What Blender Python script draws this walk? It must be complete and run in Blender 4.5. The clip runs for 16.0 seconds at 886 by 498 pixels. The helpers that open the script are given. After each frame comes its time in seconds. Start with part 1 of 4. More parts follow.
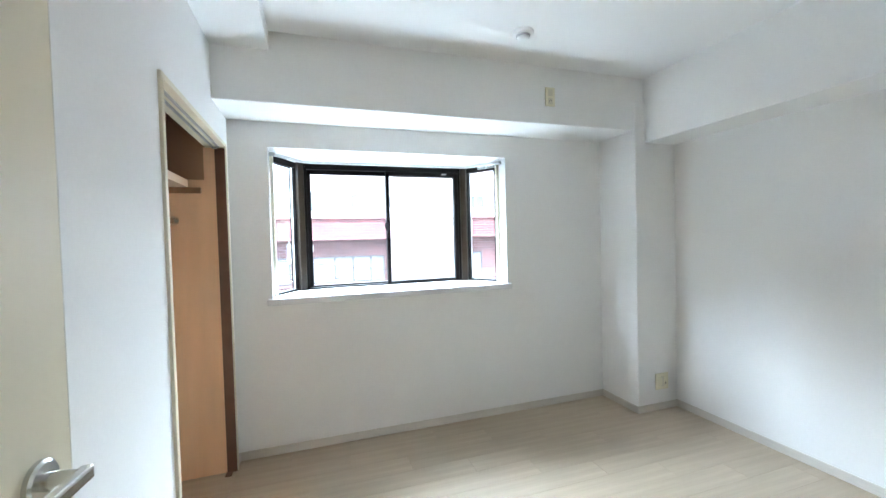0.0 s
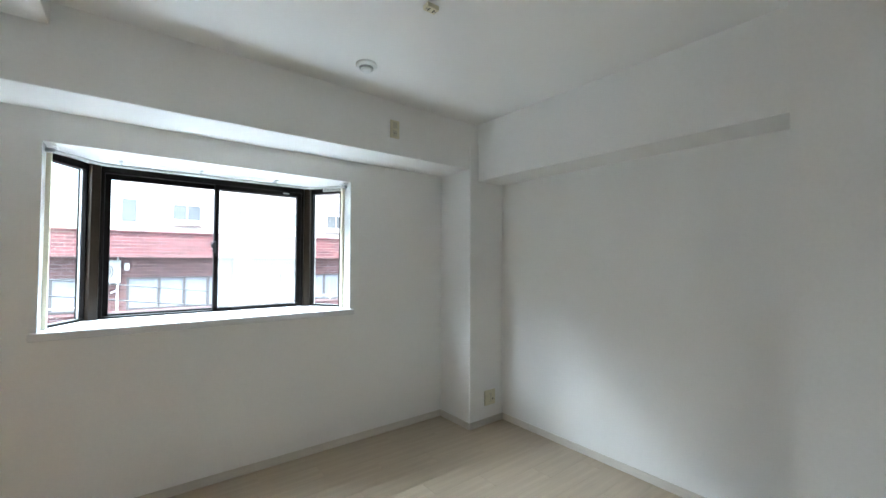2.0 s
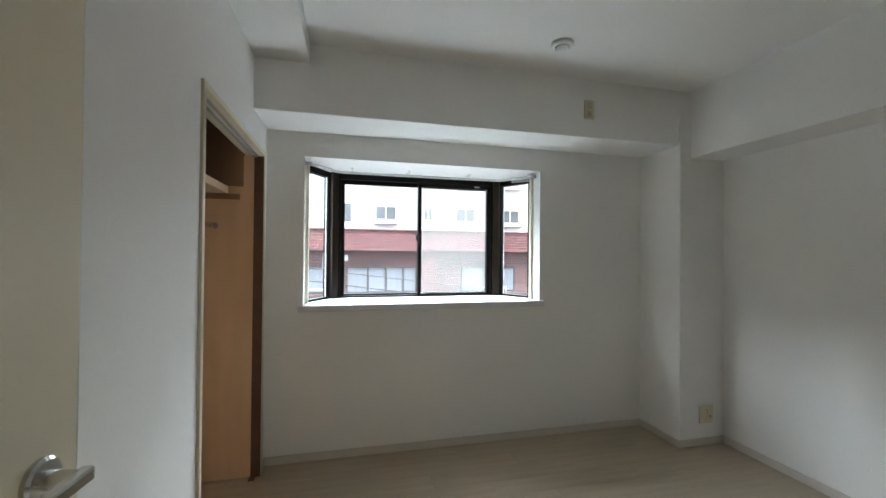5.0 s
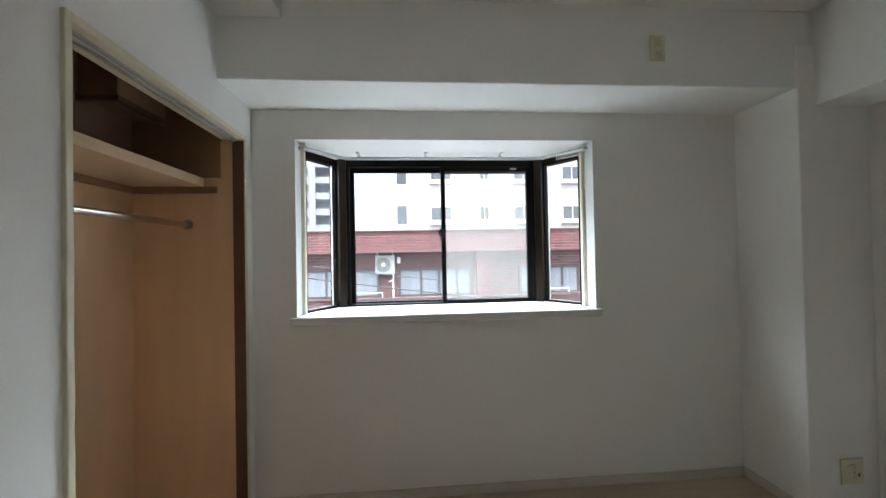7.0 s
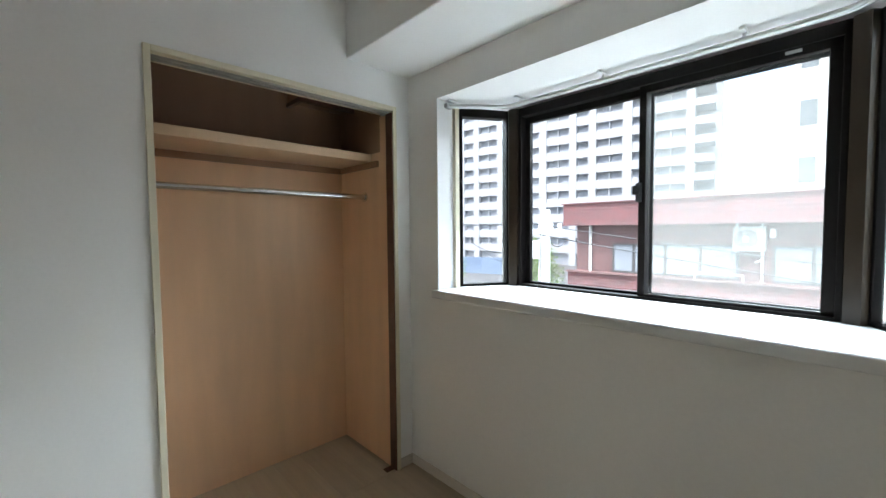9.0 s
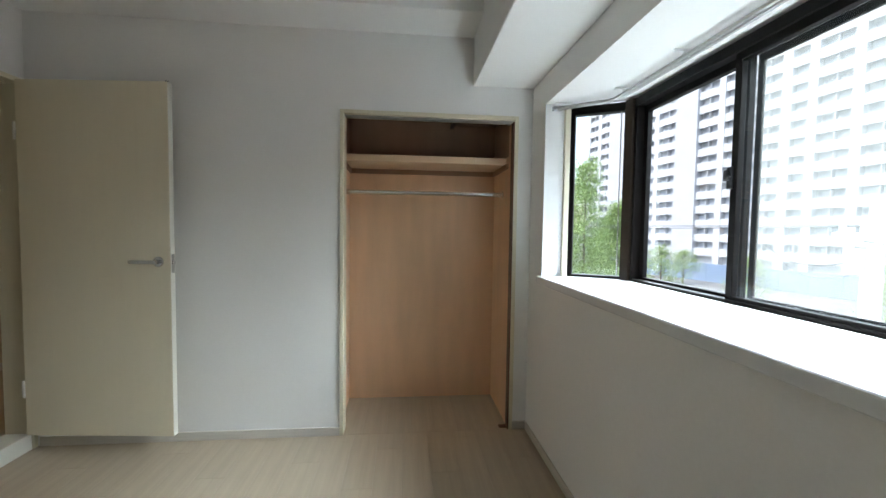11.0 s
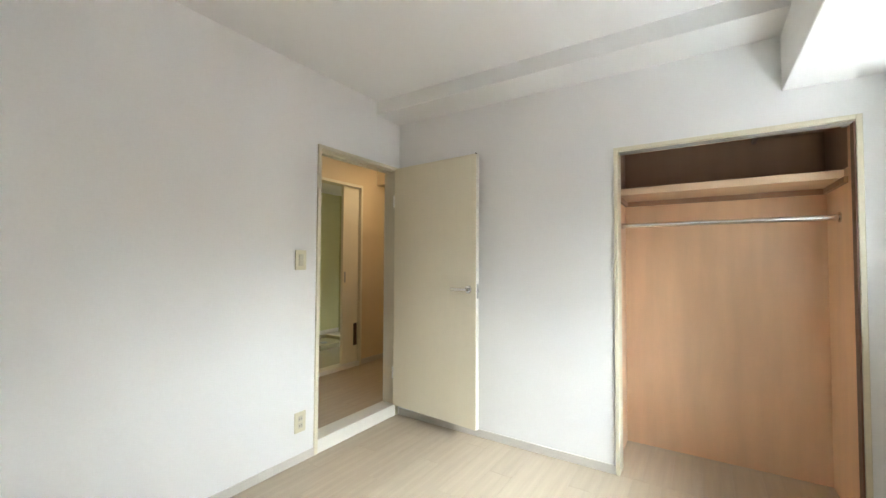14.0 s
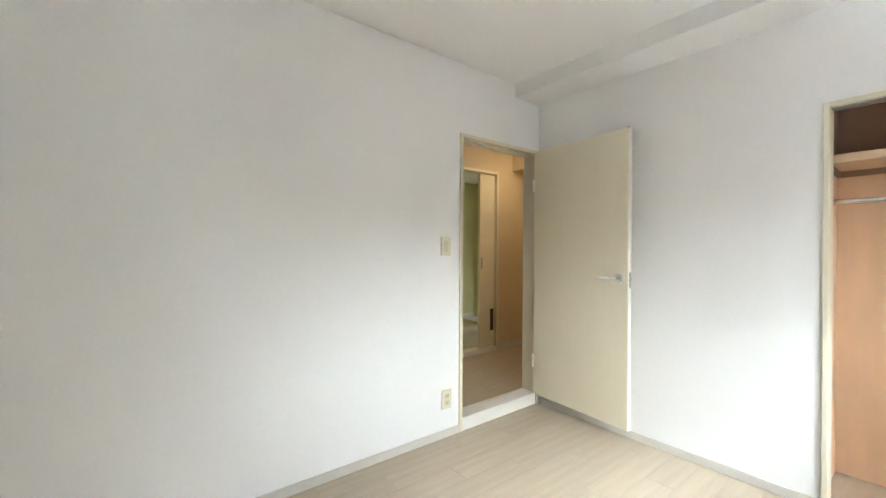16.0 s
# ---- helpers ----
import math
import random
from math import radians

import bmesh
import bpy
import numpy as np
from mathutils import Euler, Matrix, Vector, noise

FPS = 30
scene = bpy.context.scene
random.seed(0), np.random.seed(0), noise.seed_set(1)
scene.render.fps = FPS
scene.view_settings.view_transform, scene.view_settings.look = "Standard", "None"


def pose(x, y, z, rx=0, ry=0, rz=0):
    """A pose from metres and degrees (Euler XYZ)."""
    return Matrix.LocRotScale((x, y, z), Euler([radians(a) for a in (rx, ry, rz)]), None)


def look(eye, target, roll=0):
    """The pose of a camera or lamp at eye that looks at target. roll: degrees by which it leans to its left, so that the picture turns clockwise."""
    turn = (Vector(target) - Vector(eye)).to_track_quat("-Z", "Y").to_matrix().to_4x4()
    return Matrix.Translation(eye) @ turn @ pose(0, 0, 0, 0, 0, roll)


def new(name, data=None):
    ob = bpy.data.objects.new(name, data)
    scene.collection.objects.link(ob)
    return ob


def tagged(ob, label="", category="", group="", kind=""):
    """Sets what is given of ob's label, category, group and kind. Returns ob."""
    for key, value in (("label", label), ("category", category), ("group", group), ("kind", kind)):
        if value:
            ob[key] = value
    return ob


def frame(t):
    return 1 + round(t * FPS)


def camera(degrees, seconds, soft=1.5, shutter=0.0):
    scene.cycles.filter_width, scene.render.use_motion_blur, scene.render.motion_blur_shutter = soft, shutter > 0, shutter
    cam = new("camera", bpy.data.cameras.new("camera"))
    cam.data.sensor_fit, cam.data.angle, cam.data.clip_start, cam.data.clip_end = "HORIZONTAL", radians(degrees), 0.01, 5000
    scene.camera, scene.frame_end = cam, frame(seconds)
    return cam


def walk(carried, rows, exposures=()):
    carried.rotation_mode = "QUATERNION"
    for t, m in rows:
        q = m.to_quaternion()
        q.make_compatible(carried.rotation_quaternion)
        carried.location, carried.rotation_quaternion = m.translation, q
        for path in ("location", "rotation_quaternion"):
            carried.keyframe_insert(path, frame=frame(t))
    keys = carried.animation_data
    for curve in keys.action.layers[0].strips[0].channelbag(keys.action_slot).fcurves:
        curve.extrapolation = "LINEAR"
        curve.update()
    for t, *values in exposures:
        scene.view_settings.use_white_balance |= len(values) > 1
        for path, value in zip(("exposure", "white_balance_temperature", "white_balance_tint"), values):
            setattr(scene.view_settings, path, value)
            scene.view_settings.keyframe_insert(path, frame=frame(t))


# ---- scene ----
cam = camera(96.5, 16.0)
PATH = [
    (0, (0.464, 0.111, 1.336), (1.094, 2.008, 1.283), -1.5),
    (0.5, (0.533, 0.085, 1.357), (1.444, 1.865, 1.31), 0.3),
    (1, (0.565, 0.064, 1.353), (1.673, 1.729, 1.355), 0.6),
    (1.5, (0.583, 0.038, 1.348), (1.832, 1.6, 1.362), 1.3),
    (2, (0.59, 0.041, 1.354), (1.822, 1.616, 1.408), 0.3),
    (2.5, (0.581, 0.06, 1.355), (1.711, 1.709, 1.414), 1.1),
    (3, (0.568, 0.081, 1.345), (1.559, 1.815, 1.438), 0.9),
    (3.5, (0.541, 0.1, 1.331), (1.381, 1.911, 1.438), 1.1),
    (4, (0.524, 0.118, 1.331), (1.175, 2.007, 1.422), 0.9),
    (4.5, (0.501, 0.133, 1.331), (1.032, 2.06, 1.408), 0.8),
    (5, (0.493, 0.147, 1.327), (0.964, 2.091, 1.346), 0.5),
    (7.5, (1.037, 0.848, 1.305), (0.931, 2.845, 1.332), -1.9),
    (8, (1.276, 1.063, 1.304), (0.7, 2.977, 1.238), -1.4),
    (8.5, (1.471, 1.255, 1.296), (0.383, 2.931, 1.202), -1.1),
    (11, (2.359, 2.027, 1.233), (0.371, 2.223, 1.138), 0.8),
    (11.5, (2.429, 2.097, 1.222), (0.441, 1.89, 1.165), 0.0),
    (12, (2.452, 2.139, 1.239), (0.524, 1.61, 1.205), -0.3),
    (12.5, (2.473, 2.14, 1.237), (0.617, 1.395, 1.276), -0.5),
    (13, (2.494, 2.125, 1.236), (0.693, 1.258, 1.306), -0.3),
    (13.5, (2.516, 2.102, 1.234), (0.779, 1.111, 1.295), 0.1),
    (14, (2.526, 2.082, 1.238), (0.851, 0.991, 1.301), 0.3),
    (14.5, (2.545, 2.049, 1.221), (0.976, 0.81, 1.272), 0.6),
    (15, (2.541, 2.039, 1.233), (1.116, 0.636, 1.262), 0.3),
    (15.5, (2.563, 2.002, 1.225), (1.242, 0.501, 1.254), 0.5),
    (16, (2.558, 2.0, 1.23), (1.315, 0.434, 1.225), 0.3),
]
EXPOSURES = [(0, 3.95, 5800, 10), (0.7, 3.45, 5900, 10), (1.5, 3.26, 6000, 10), (3.2, 3.26, 6300, 11), (4.3, 2.72, 6400, 11), (5.2, 2.57, 6450, 11), (7.4, 2.38, 6500, 12), (8.6, 2.56, 6450, 11), (10.9, 2.61, 6500, 10), (12.0, 3.16, 6700, 11), (13.0, 3.54, 6750, 12), (14.0, 3.85, 6700, 13), (15.0, 3.97, 6650, 13), (16.0, 3.99, 6600, 13)]
SKY, SUN, SKYLIGHT, WESTLIGHT, HIGHLIGHT = 0.118, 0.32, 1250.0, 1000.0, 1900.0
WASH_LAMP, HALL_LAMP = 0.036, 0.09
walk(cam, [(t, look(e, g, r)) for t, e, g, r in PATH], EXPOSURES)

# ---- light ----
world = bpy.data.worlds.new("world")
scene.world = world
world.use_nodes = True
wn = world.node_tree
sky = wn.nodes.new("ShaderNodeTexSky")
sky.sky_type = "NISHITA"
sky.sun_disc = False
sky.sun_elevation, sky.sun_rotation = radians(62), radians(170)
sky.air_density, sky.dust_density, sky.ozone_density = 1.2, 3.0, 0.8
wn.links.new(sky.outputs[0], wn.nodes["Background"].inputs[0])
wn.nodes["Background"].inputs[1].default_value = SKY
sun = new("sun", bpy.data.lights.new("sun", "SUN"))
sun.data.energy, sun.data.angle, sun.data.color = SUN, radians(12), (1.0, 0.96, 0.9)
sun.matrix_world = look((6, -30, 40), (0, 0, 0))

# area lamps added before the bay window as bright overcast sky: over the low roofs, over the trees, and higher up
for name, size, power, eye in (("sky_fill", (20.0, 11.0), SKYLIGHT, (4.0, 17.0, 9.0)), ("sky_fill", (11.0, 6.5), WESTLIGHT, (-14.0, 10.0, 9.8)), ("sky_fill", (12.0, 7.0), HIGHLIGHT, (0.0, 8.3, 8.4))):
    upper = new(name, bpy.data.lights.new(name, "AREA"))
    upper.data.shape, upper.data.size, upper.data.size_y = "RECTANGLE", size[0], size[1]
    upper.data.energy, upper.data.color = power, (0.77, 0.91, 1.0)
    upper.matrix_world = look(eye, (1.0, 2.9, 1.3))

# ---- materials ----
def surface(name, color, rough=0.6, metal=0.0, grain=0.0, grain_scale=60.0, stain=0.0, stain_scale=2.0,
            bump=0.0, bump_scale=200.0, stretch=(1, 1, 1), spec=0.5, per_piece=0.0):
    """Principled paint, wood, stone or metal: colour varied at two scales, fine relief, and an optional tone per piece."""
    m = bpy.data.materials.new(name)
    m.use_nodes = True
    nt = m.node_tree
    b = nt.nodes["Principled BSDF"]
    b.inputs["Roughness"].default_value, b.inputs["Metallic"].default_value = rough, metal
    b.inputs["Specular IOR Level"].default_value = spec
    tc = nt.nodes.new("ShaderNodeTexCoord")
    mp = nt.nodes.new("ShaderNodeMapping")
    mp.inputs["Scale"].default_value = stretch
    nt.links.new(tc.outputs["Object"], mp.inputs[0])
    value = None

    def scaled_noise(scale, amount, detail, vec):
        n = nt.nodes.new("ShaderNodeTexNoise")
        n.inputs["Scale"].default_value, n.inputs["Detail"].default_value = scale, detail
        nt.links.new(vec, n.inputs["Vector"])
        r = nt.nodes.new("ShaderNodeMapRange")
        r.inputs["From Min"].default_value, r.inputs["From Max"].default_value = 0.3, 0.7
        r.inputs["To Min"].default_value, r.inputs["To Max"].default_value = 1 - amount, 1 + amount
        nt.links.new(n.outputs[0], r.inputs["Value"])
        return r.outputs[0]

    def times(a, c):
        x = nt.nodes.new("ShaderNodeMath")
        x.operation = "MULTIPLY"
        nt.links.new(a, x.inputs[0])
        nt.links.new(c, x.inputs[1])
        return x.outputs[0]

    factors = []
    if grain:
        factors.append(scaled_noise(grain_scale, grain, 6, mp.outputs[0]))
    if stain:
        factors.append(scaled_noise(stain_scale, stain, 3, tc.outputs["Object"]))
    if per_piece:
        oi = nt.nodes.new("ShaderNodeObjectInfo")
        r = nt.nodes.new("ShaderNodeMapRange")
        r.inputs["To Min"].default_value, r.inputs["To Max"].default_value = 1 - per_piece, 1 + per_piece
        nt.links.new(oi.outputs["Random"], r.inputs["Value"])
        factors.append(r.outputs[0])
    for f in factors:
        value = f if value is None else times(value, f)
    if value is not None:
        mul = nt.nodes.new("ShaderNodeVectorMath")
        mul.operation = "SCALE"
        mul.inputs[0].default_value = color
        nt.links.new(value, mul.inputs["Scale"])
        nt.links.new(mul.outputs[0], b.inputs["Base Color"])
    else:
        b.inputs["Base Color"].default_value = (*color, 1)
    if bump:
        n = nt.nodes.new("ShaderNodeTexNoise")
        n.inputs["Scale"].default_value, n.inputs["Detail"].default_value = bump_scale, 3
        nt.links.new(mp.outputs[0], n.inputs["Vector"])
        bp = nt.nodes.new("ShaderNodeBump")
        bp.inputs["Strength"].default_value, bp.inputs["Distance"].default_value = bump, 0.002
        nt.links.new(n.outputs[0], bp.inputs["Height"])
        nt.links.new(bp.outputs[0], b.inputs["Normal"])
    return m


def brickwork(name, c1, c2, mortar, scale):
    """Small face bricks laid in courses, by object coordinates on an x-z wall."""
    m = bpy.data.materials.new(name)
    m.use_nodes = True
    nt = m.node_tree
    b = nt.nodes["Principled BSDF"]
    b.inputs["Roughness"].default_value = 0.75
    tc = nt.nodes.new("ShaderNodeTexCoord")
    sp = nt.nodes.new("ShaderNodeSeparateXYZ")
    cb = nt.nodes.new("ShaderNodeCombineXYZ")
    ad = nt.nodes.new("ShaderNodeMath")
    nt.links.new(tc.outputs["Object"], sp.inputs[0])
    nt.links.new(sp.outputs["X"], ad.inputs[0])
    nt.links.new(sp.outputs["Y"], ad.inputs[1])
    nt.links.new(ad.outputs[0], cb.inputs["X"])
    nt.links.new(sp.outputs["Z"], cb.inputs["Y"])
    br = nt.nodes.new("ShaderNodeTexBrick")
    br.inputs["Color1"].default_value, br.inputs["Color2"].default_value = (*c1, 1), (*c2, 1)
    br.inputs["Mortar"].default_value = (*mortar, 1)
    br.inputs["Scale"].default_value = scale
    br.inputs["Mortar Size"].default_value = 0.02
    br.inputs["Brick Width"].default_value, br.inputs["Row Height"].default_value = 0.9, 0.26
    nt.links.new(cb.outputs[0], br.inputs["Vector"])
    n = nt.nodes.new("ShaderNodeTexNoise")
    n.inputs["Scale"].default_value = 1.6
    nt.links.new(tc.outputs["Object"], n.inputs["Vector"])
    hs = nt.nodes.new("ShaderNodeMapRange")
    hs.inputs["To Min"].default_value, hs.inputs["To Max"].default_value = 0.75, 1.25
    nt.links.new(n.outputs[0], hs.inputs["Value"])
    sc = nt.nodes.new("ShaderNodeVectorMath")
    sc.operation = "SCALE"
    nt.links.new(br.outputs["Color"], sc.inputs[0])
    nt.links.new(hs.outputs[0], sc.inputs["Scale"])
    nt.links.new(sc.outputs[0], b.inputs["Base Color"])
    bp = nt.nodes.new("ShaderNodeBump")
    bp.inputs["Strength"].default_value, bp.inputs["Distance"].default_value = 0.5, 0.01
    nt.links.new(br.outputs["Fac"], bp.inputs["Height"])
    bp.invert = True
    nt.links.new(bp.outputs[0], b.inputs["Normal"])
    return m


def pane_glass(name, tint=(0.97, 0.985, 0.98), gloss=0.0):
    """Thin window glass: clear, with a Fresnel gloss."""
    m = bpy.data.materials.new(name)
    m.use_nodes = True
    nt = m.node_tree
    nt.nodes.remove(nt.nodes["Principled BSDF"])
    t = nt.nodes.new("ShaderNodeBsdfTransparent")
    t.inputs[0].default_value = (*tint, 1)
    g = nt.nodes.new("ShaderNodeBsdfGlossy")
    g.inputs["Roughness"].default_value = gloss
    lw = nt.nodes.new("ShaderNodeLayerWeight")
    lw.inputs[0].default_value = 0.5
    pw = nt.nodes.new("ShaderNodeMath")
    pw.operation = "POWER"
    pw.inputs[1].default_value = 5.0
    nt.links.new(lw.outputs["Facing"], pw.inputs[0])
    f = nt.nodes.new("ShaderNodeMapRange")
    f.inputs["To Min"].default_value, f.inputs["To Max"].default_value = 0.025, 0.8
    nt.links.new(pw.outputs[0], f.inputs["Value"])
    mx = nt.nodes.new("ShaderNodeMixShader")
    nt.links.new(f.outputs[0], mx.inputs[0])
    nt.links.new(t.outputs[0], mx.inputs[1])
    nt.links.new(g.outputs[0], mx.inputs[2])
    # a very thin translucent layer mixed evenly over the clear pane
    veil = nt.nodes.new("ShaderNodeBsdfTranslucent")
    veil.inputs[0].default_value = (0.7, 0.75, 0.8, 1)
    film = nt.nodes.new("ShaderNodeMixShader")
    film.inputs[0].default_value = 0.002
    nt.links.new(mx.outputs[0], film.inputs[1])
    nt.links.new(veil.outputs[0], film.inputs[2])
    nt.links.new(film.outputs[0], nt.nodes["Material Output"].inputs[0])
    return m


def insect_mesh(name):
    """Pale insect netting: part open, part thread that scatters daylight."""
    m = bpy.data.materials.new(name)
    m.use_nodes = True
    nt = m.node_tree
    nt.nodes.remove(nt.nodes["Principled BSDF"])
    t = nt.nodes.new("ShaderNodeBsdfTransparent")
    d = nt.nodes.new("ShaderNodeBsdfTranslucent")
    d.inputs[0].default_value = (0.5, 0.485, 0.45, 1)
    e = nt.nodes.new("ShaderNodeBsdfDiffuse")
    e.inputs[0].default_value = (0.5, 0.485, 0.45, 1)
    mx = nt.nodes.new("ShaderNodeMixShader")
    my = nt.nodes.new("ShaderNodeMixShader")
    mx.inputs[0].default_value = 0.5
    my.inputs[0].default_value = 0.14
    nt.links.new(d.outputs[0], mx.inputs[1])
    nt.links.new(e.outputs[0], mx.inputs[2])
    nt.links.new(t.outputs[0], my.inputs[1])
    nt.links.new(mx.outputs[0], my.inputs[2])
    nt.links.new(my.outputs[0], nt.nodes["Material Output"].inputs[0])
    return m


def glow(name, color, strength):
    m = bpy.data.materials.new(name)
    m.use_nodes = True
    b = m.node_tree.nodes["Principled BSDF"]
    b.inputs["Base Color"].default_value = (0.9, 0.9, 0.88, 1)
    b.inputs["Emission Color"].default_value = (*color, 1)
    b.inputs["Emission Strength"].default_value = strength
    return m


WALLPAPER = surface("wallpaper", (0.865, 0.848, 0.82), 0.75, stain=0.012, stain_scale=1.3, grain=0.012, grain_scale=90, bump=0.22, bump_scale=330, spec=0.25)
CEILPAPER = surface("ceiling_paper", (0.865, 0.848, 0.82), 0.8, stain=0.012, stain_scale=1.0, bump=0.2, bump_scale=260, spec=0.2)
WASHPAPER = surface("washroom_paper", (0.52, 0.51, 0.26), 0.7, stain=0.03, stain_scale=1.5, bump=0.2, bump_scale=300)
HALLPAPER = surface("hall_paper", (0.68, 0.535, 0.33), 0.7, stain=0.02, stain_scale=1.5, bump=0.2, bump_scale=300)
BOARD = surface("floor_board", (0.485, 0.392, 0.283), 0.40, grain=0.10, grain_scale=9, stain=0.04, stain_scale=1.6, stretch=(0.13, 2.6, 1), per_piece=0.03, bump=0.05, bump_scale=40, spec=0.4)
UNDERFLOOR = surface("under_floor", (0.30, 0.25, 0.20), 0.8, grain=0.1)
SKIRT = surface("skirting_foil", (0.64, 0.59, 0.52), 0.5, grain=0.05, grain_scale=25, stretch=(0.4, 0.4, 6), stain=0.03)
CREAM = surface("cream_foil", (0.85, 0.77, 0.59), 0.42, grain=0.008, grain_scale=14, stretch=(3, 3, 0.25), stain=0.02, stain_scale=1.2, bump=0.04, bump_scale=80)
CREAM_EDGE = surface("cream_edge", (0.80, 0.765, 0.68), 0.45, stain=0.03)
CASING = surface("casing_foil", (0.74, 0.675, 0.51), 0.45, grain=0.02, grain_scale=20, stretch=(3, 3, 0.3), stain=0.025)
PLY = surface("closet_veneer", (0.785, 0.515, 0.315), 0.4, grain=0.055, grain_scale=7, stretch=(1.6, 1.6, 0.22), stain=0.06, stain_scale=1.4, bump=0.05, bump_scale=60)
SHELF = surface("shelf_veneer", (0.68, 0.48, 0.31), 0.5, grain=0.06, grain_scale=8, stretch=(1, 0.25, 1), stain=0.04)
LEDGER = surface("ledger_wood", (0.33, 0.19, 0.11), 0.55, grain=0.1, grain_scale=12, stretch=(1, 0.3, 1))
DARKWOOD = surface("dark_stop_wood", (0.14, 0.065, 0.038), 0.5, grain=0.1, grain_scale=15)
BRONZE = surface("bronze_aluminium", (0.008, 0.0065, 0.006), 0.5, spec=0.06, metal=0.0, grain=0.08, grain_scale=30, stain=0.1, stain_scale=6)
BRONZE_POST = surface("bronze_post", (0.020, 0.013, 0.008), 0.30, spec=0.25, metal=0.0, grain=0.06, grain_scale=30, stretch=(1, 1, 0.1), stain=0.1, stain_scale=5)
GASKET = surface("gasket_rubber", (0.03, 0.03, 0.032), 0.7, grain=0.1)
SILLPAINT = surface("sill_board", (0.78, 0.775, 0.765), 0.22, stain=0.01, stain_scale=3)
PLASTIC = surface("ivory_plastic", (0.72, 0.66, 0.48), 0.4, stain=0.03, stain_scale=9)
PLASTIC_IN = surface("ivory_insert", (0.60, 0.55, 0.42), 0.4, stain=0.03, stain_scale=12)
WHITEPLASTIC = surface("white_plastic", (0.82, 0.82, 0.80), 0.35, stain=0.02, stain_scale=12)
ACWHITE = surface("weathered_white_steel", (0.22, 0.22, 0.21), 0.5, stain=0.06, stain_scale=3)
ACDARK = surface("fan_shadow_grey", (0.07, 0.07, 0.07), 0.6, stain=0.06)
GREYPLASTIC = surface("grey_plastic", (0.42, 0.42, 0.41), 0.45, stain=0.03)
SLOT = surface("dark_slot", (0.025, 0.022, 0.02), 0.7, grain=0.05)
CHROME = surface("brushed_chrome", (0.66, 0.65, 0.63), 0.22, metal=1.0, grain=0.05, grain_scale=60)
RAILMETAL = surface("rail_metal", (0.46, 0.455, 0.44), 0.33, metal=0.8, grain=0.04)
GLASS = pane_glass("window_glass")
NET = insect_mesh("insect_net")
BRICK_RED = brickwork("red_brick", (0.11, 0.027, 0.028), (0.058, 0.015, 0.016), (0.17, 0.105, 0.10), 3.2)
BRICK_BROWN = brickwork("brown_brick", (0.115, 0.050, 0.048), (0.072, 0.032, 0.031), (0.17, 0.12, 0.115), 3.2)
CONCRETE = surface("painted_concrete", (0.60, 0.59, 0.57), 0.8, grain=0.06, grain_scale=3, stain=0.06, stain_scale=0.4)
RENDER_WHITE = surface("white_render", (0.47, 0.465, 0.45), 0.8, grain=0.03, grain_scale=4, stain=0.04, stain_scale=0.5)
TOWERPAINT = surface("tower_tile", (0.40, 0.41, 0.43), 0.7, grain=0.05, grain_scale=2, stain=0.06, stain_scale=0.15)
TOWERPIER = surface("tower_pier", (0.35, 0.36, 0.385), 0.75, grain=0.05, grain_scale=2, stain=0.06, stain_scale=0.15)
TOWERDARK = surface("tower_recess", (0.30, 0.32, 0.36), 0.5, grain=0.1, grain_scale=1.0, per_piece=0.3)
FARGLASS = surface("far_glass", (0.07, 0.08, 0.09), 0.15, stain=0.15, stain_scale=1.2, per_piece=0.25)
CURTAIN = surface("net_curtain", (0.16, 0.17, 0.19), 0.85, grain=0.12, grain_scale=14, stretch=(1, 1, 0.05), per_piece=0.1)
DARKFRAME = surface("dark_sash", (0.05, 0.045, 0.045), 0.4, grain=0.05)
ASPHALT = surface("asphalt", (0.055, 0.055, 0.055), 0.9, grain=0.15, grain_scale=3, stain=0.2, stain_scale=0.15)
PAVING = surface("paving", (0.14, 0.14, 0.135), 0.85, grain=0.1, grain_scale=4, stain=0.12, stain_scale=0.3)
BARK = surface("bark", (0.10, 0.075, 0.055), 0.9, grain=0.25, grain_scale=14, stretch=(1, 1, 0.2), bump=0.5, bump_scale=30)
LEAF = surface("leaf", (0.20, 0.27, 0.11), 0.55, grain=0.35, grain_scale=1.4)
ln = LEAF.node_tree
through_light = ln.nodes.new("ShaderNodeBsdfTranslucent")
through_light.inputs[0].default_value = (0.30, 0.42, 0.10, 1)
leaf_mix = ln.nodes.new("ShaderNodeMixShader")
leaf_mix.inputs[0].default_value = 0.45
ln.links.new(ln.nodes["Principled BSDF"].outputs[0], leaf_mix.inputs[1])
ln.links.new(through_light.outputs[0], leaf_mix.inputs[2])
ln.links.new(leaf_mix.outputs[0], ln.nodes["Material Output"].inputs[0])
CABLE = surface("cable", (0.02, 0.02, 0.022), 0.6, stain=0.1)
BLUEPAINT = surface("blue_fence_paint", (0.16, 0.22, 0.32), 0.6, stain=0.1, stain_scale=0.5)
LAMPGLOW = glow("lamp_glow", (1.0, 0.86, 0.62), 1.2)

# ---- helpers of this scene ----
def finish(name, bm, material, smooth=False):
    me = bpy.data.meshes.new(name)
    bmesh.ops.recalc_face_normals(bm, faces=bm.faces)
    bm.to_mesh(me)
    bm.free()
    me.materials.append(material)
    if smooth:
        for p in me.polygons:
            p.use_smooth = True
    return me


def part(name, bm, material, parent, label="", smooth=False):
    ob = new(name, finish(name, bm, material, smooth))
    ob.parent = parent
    return tagged(ob, label) if label else ob


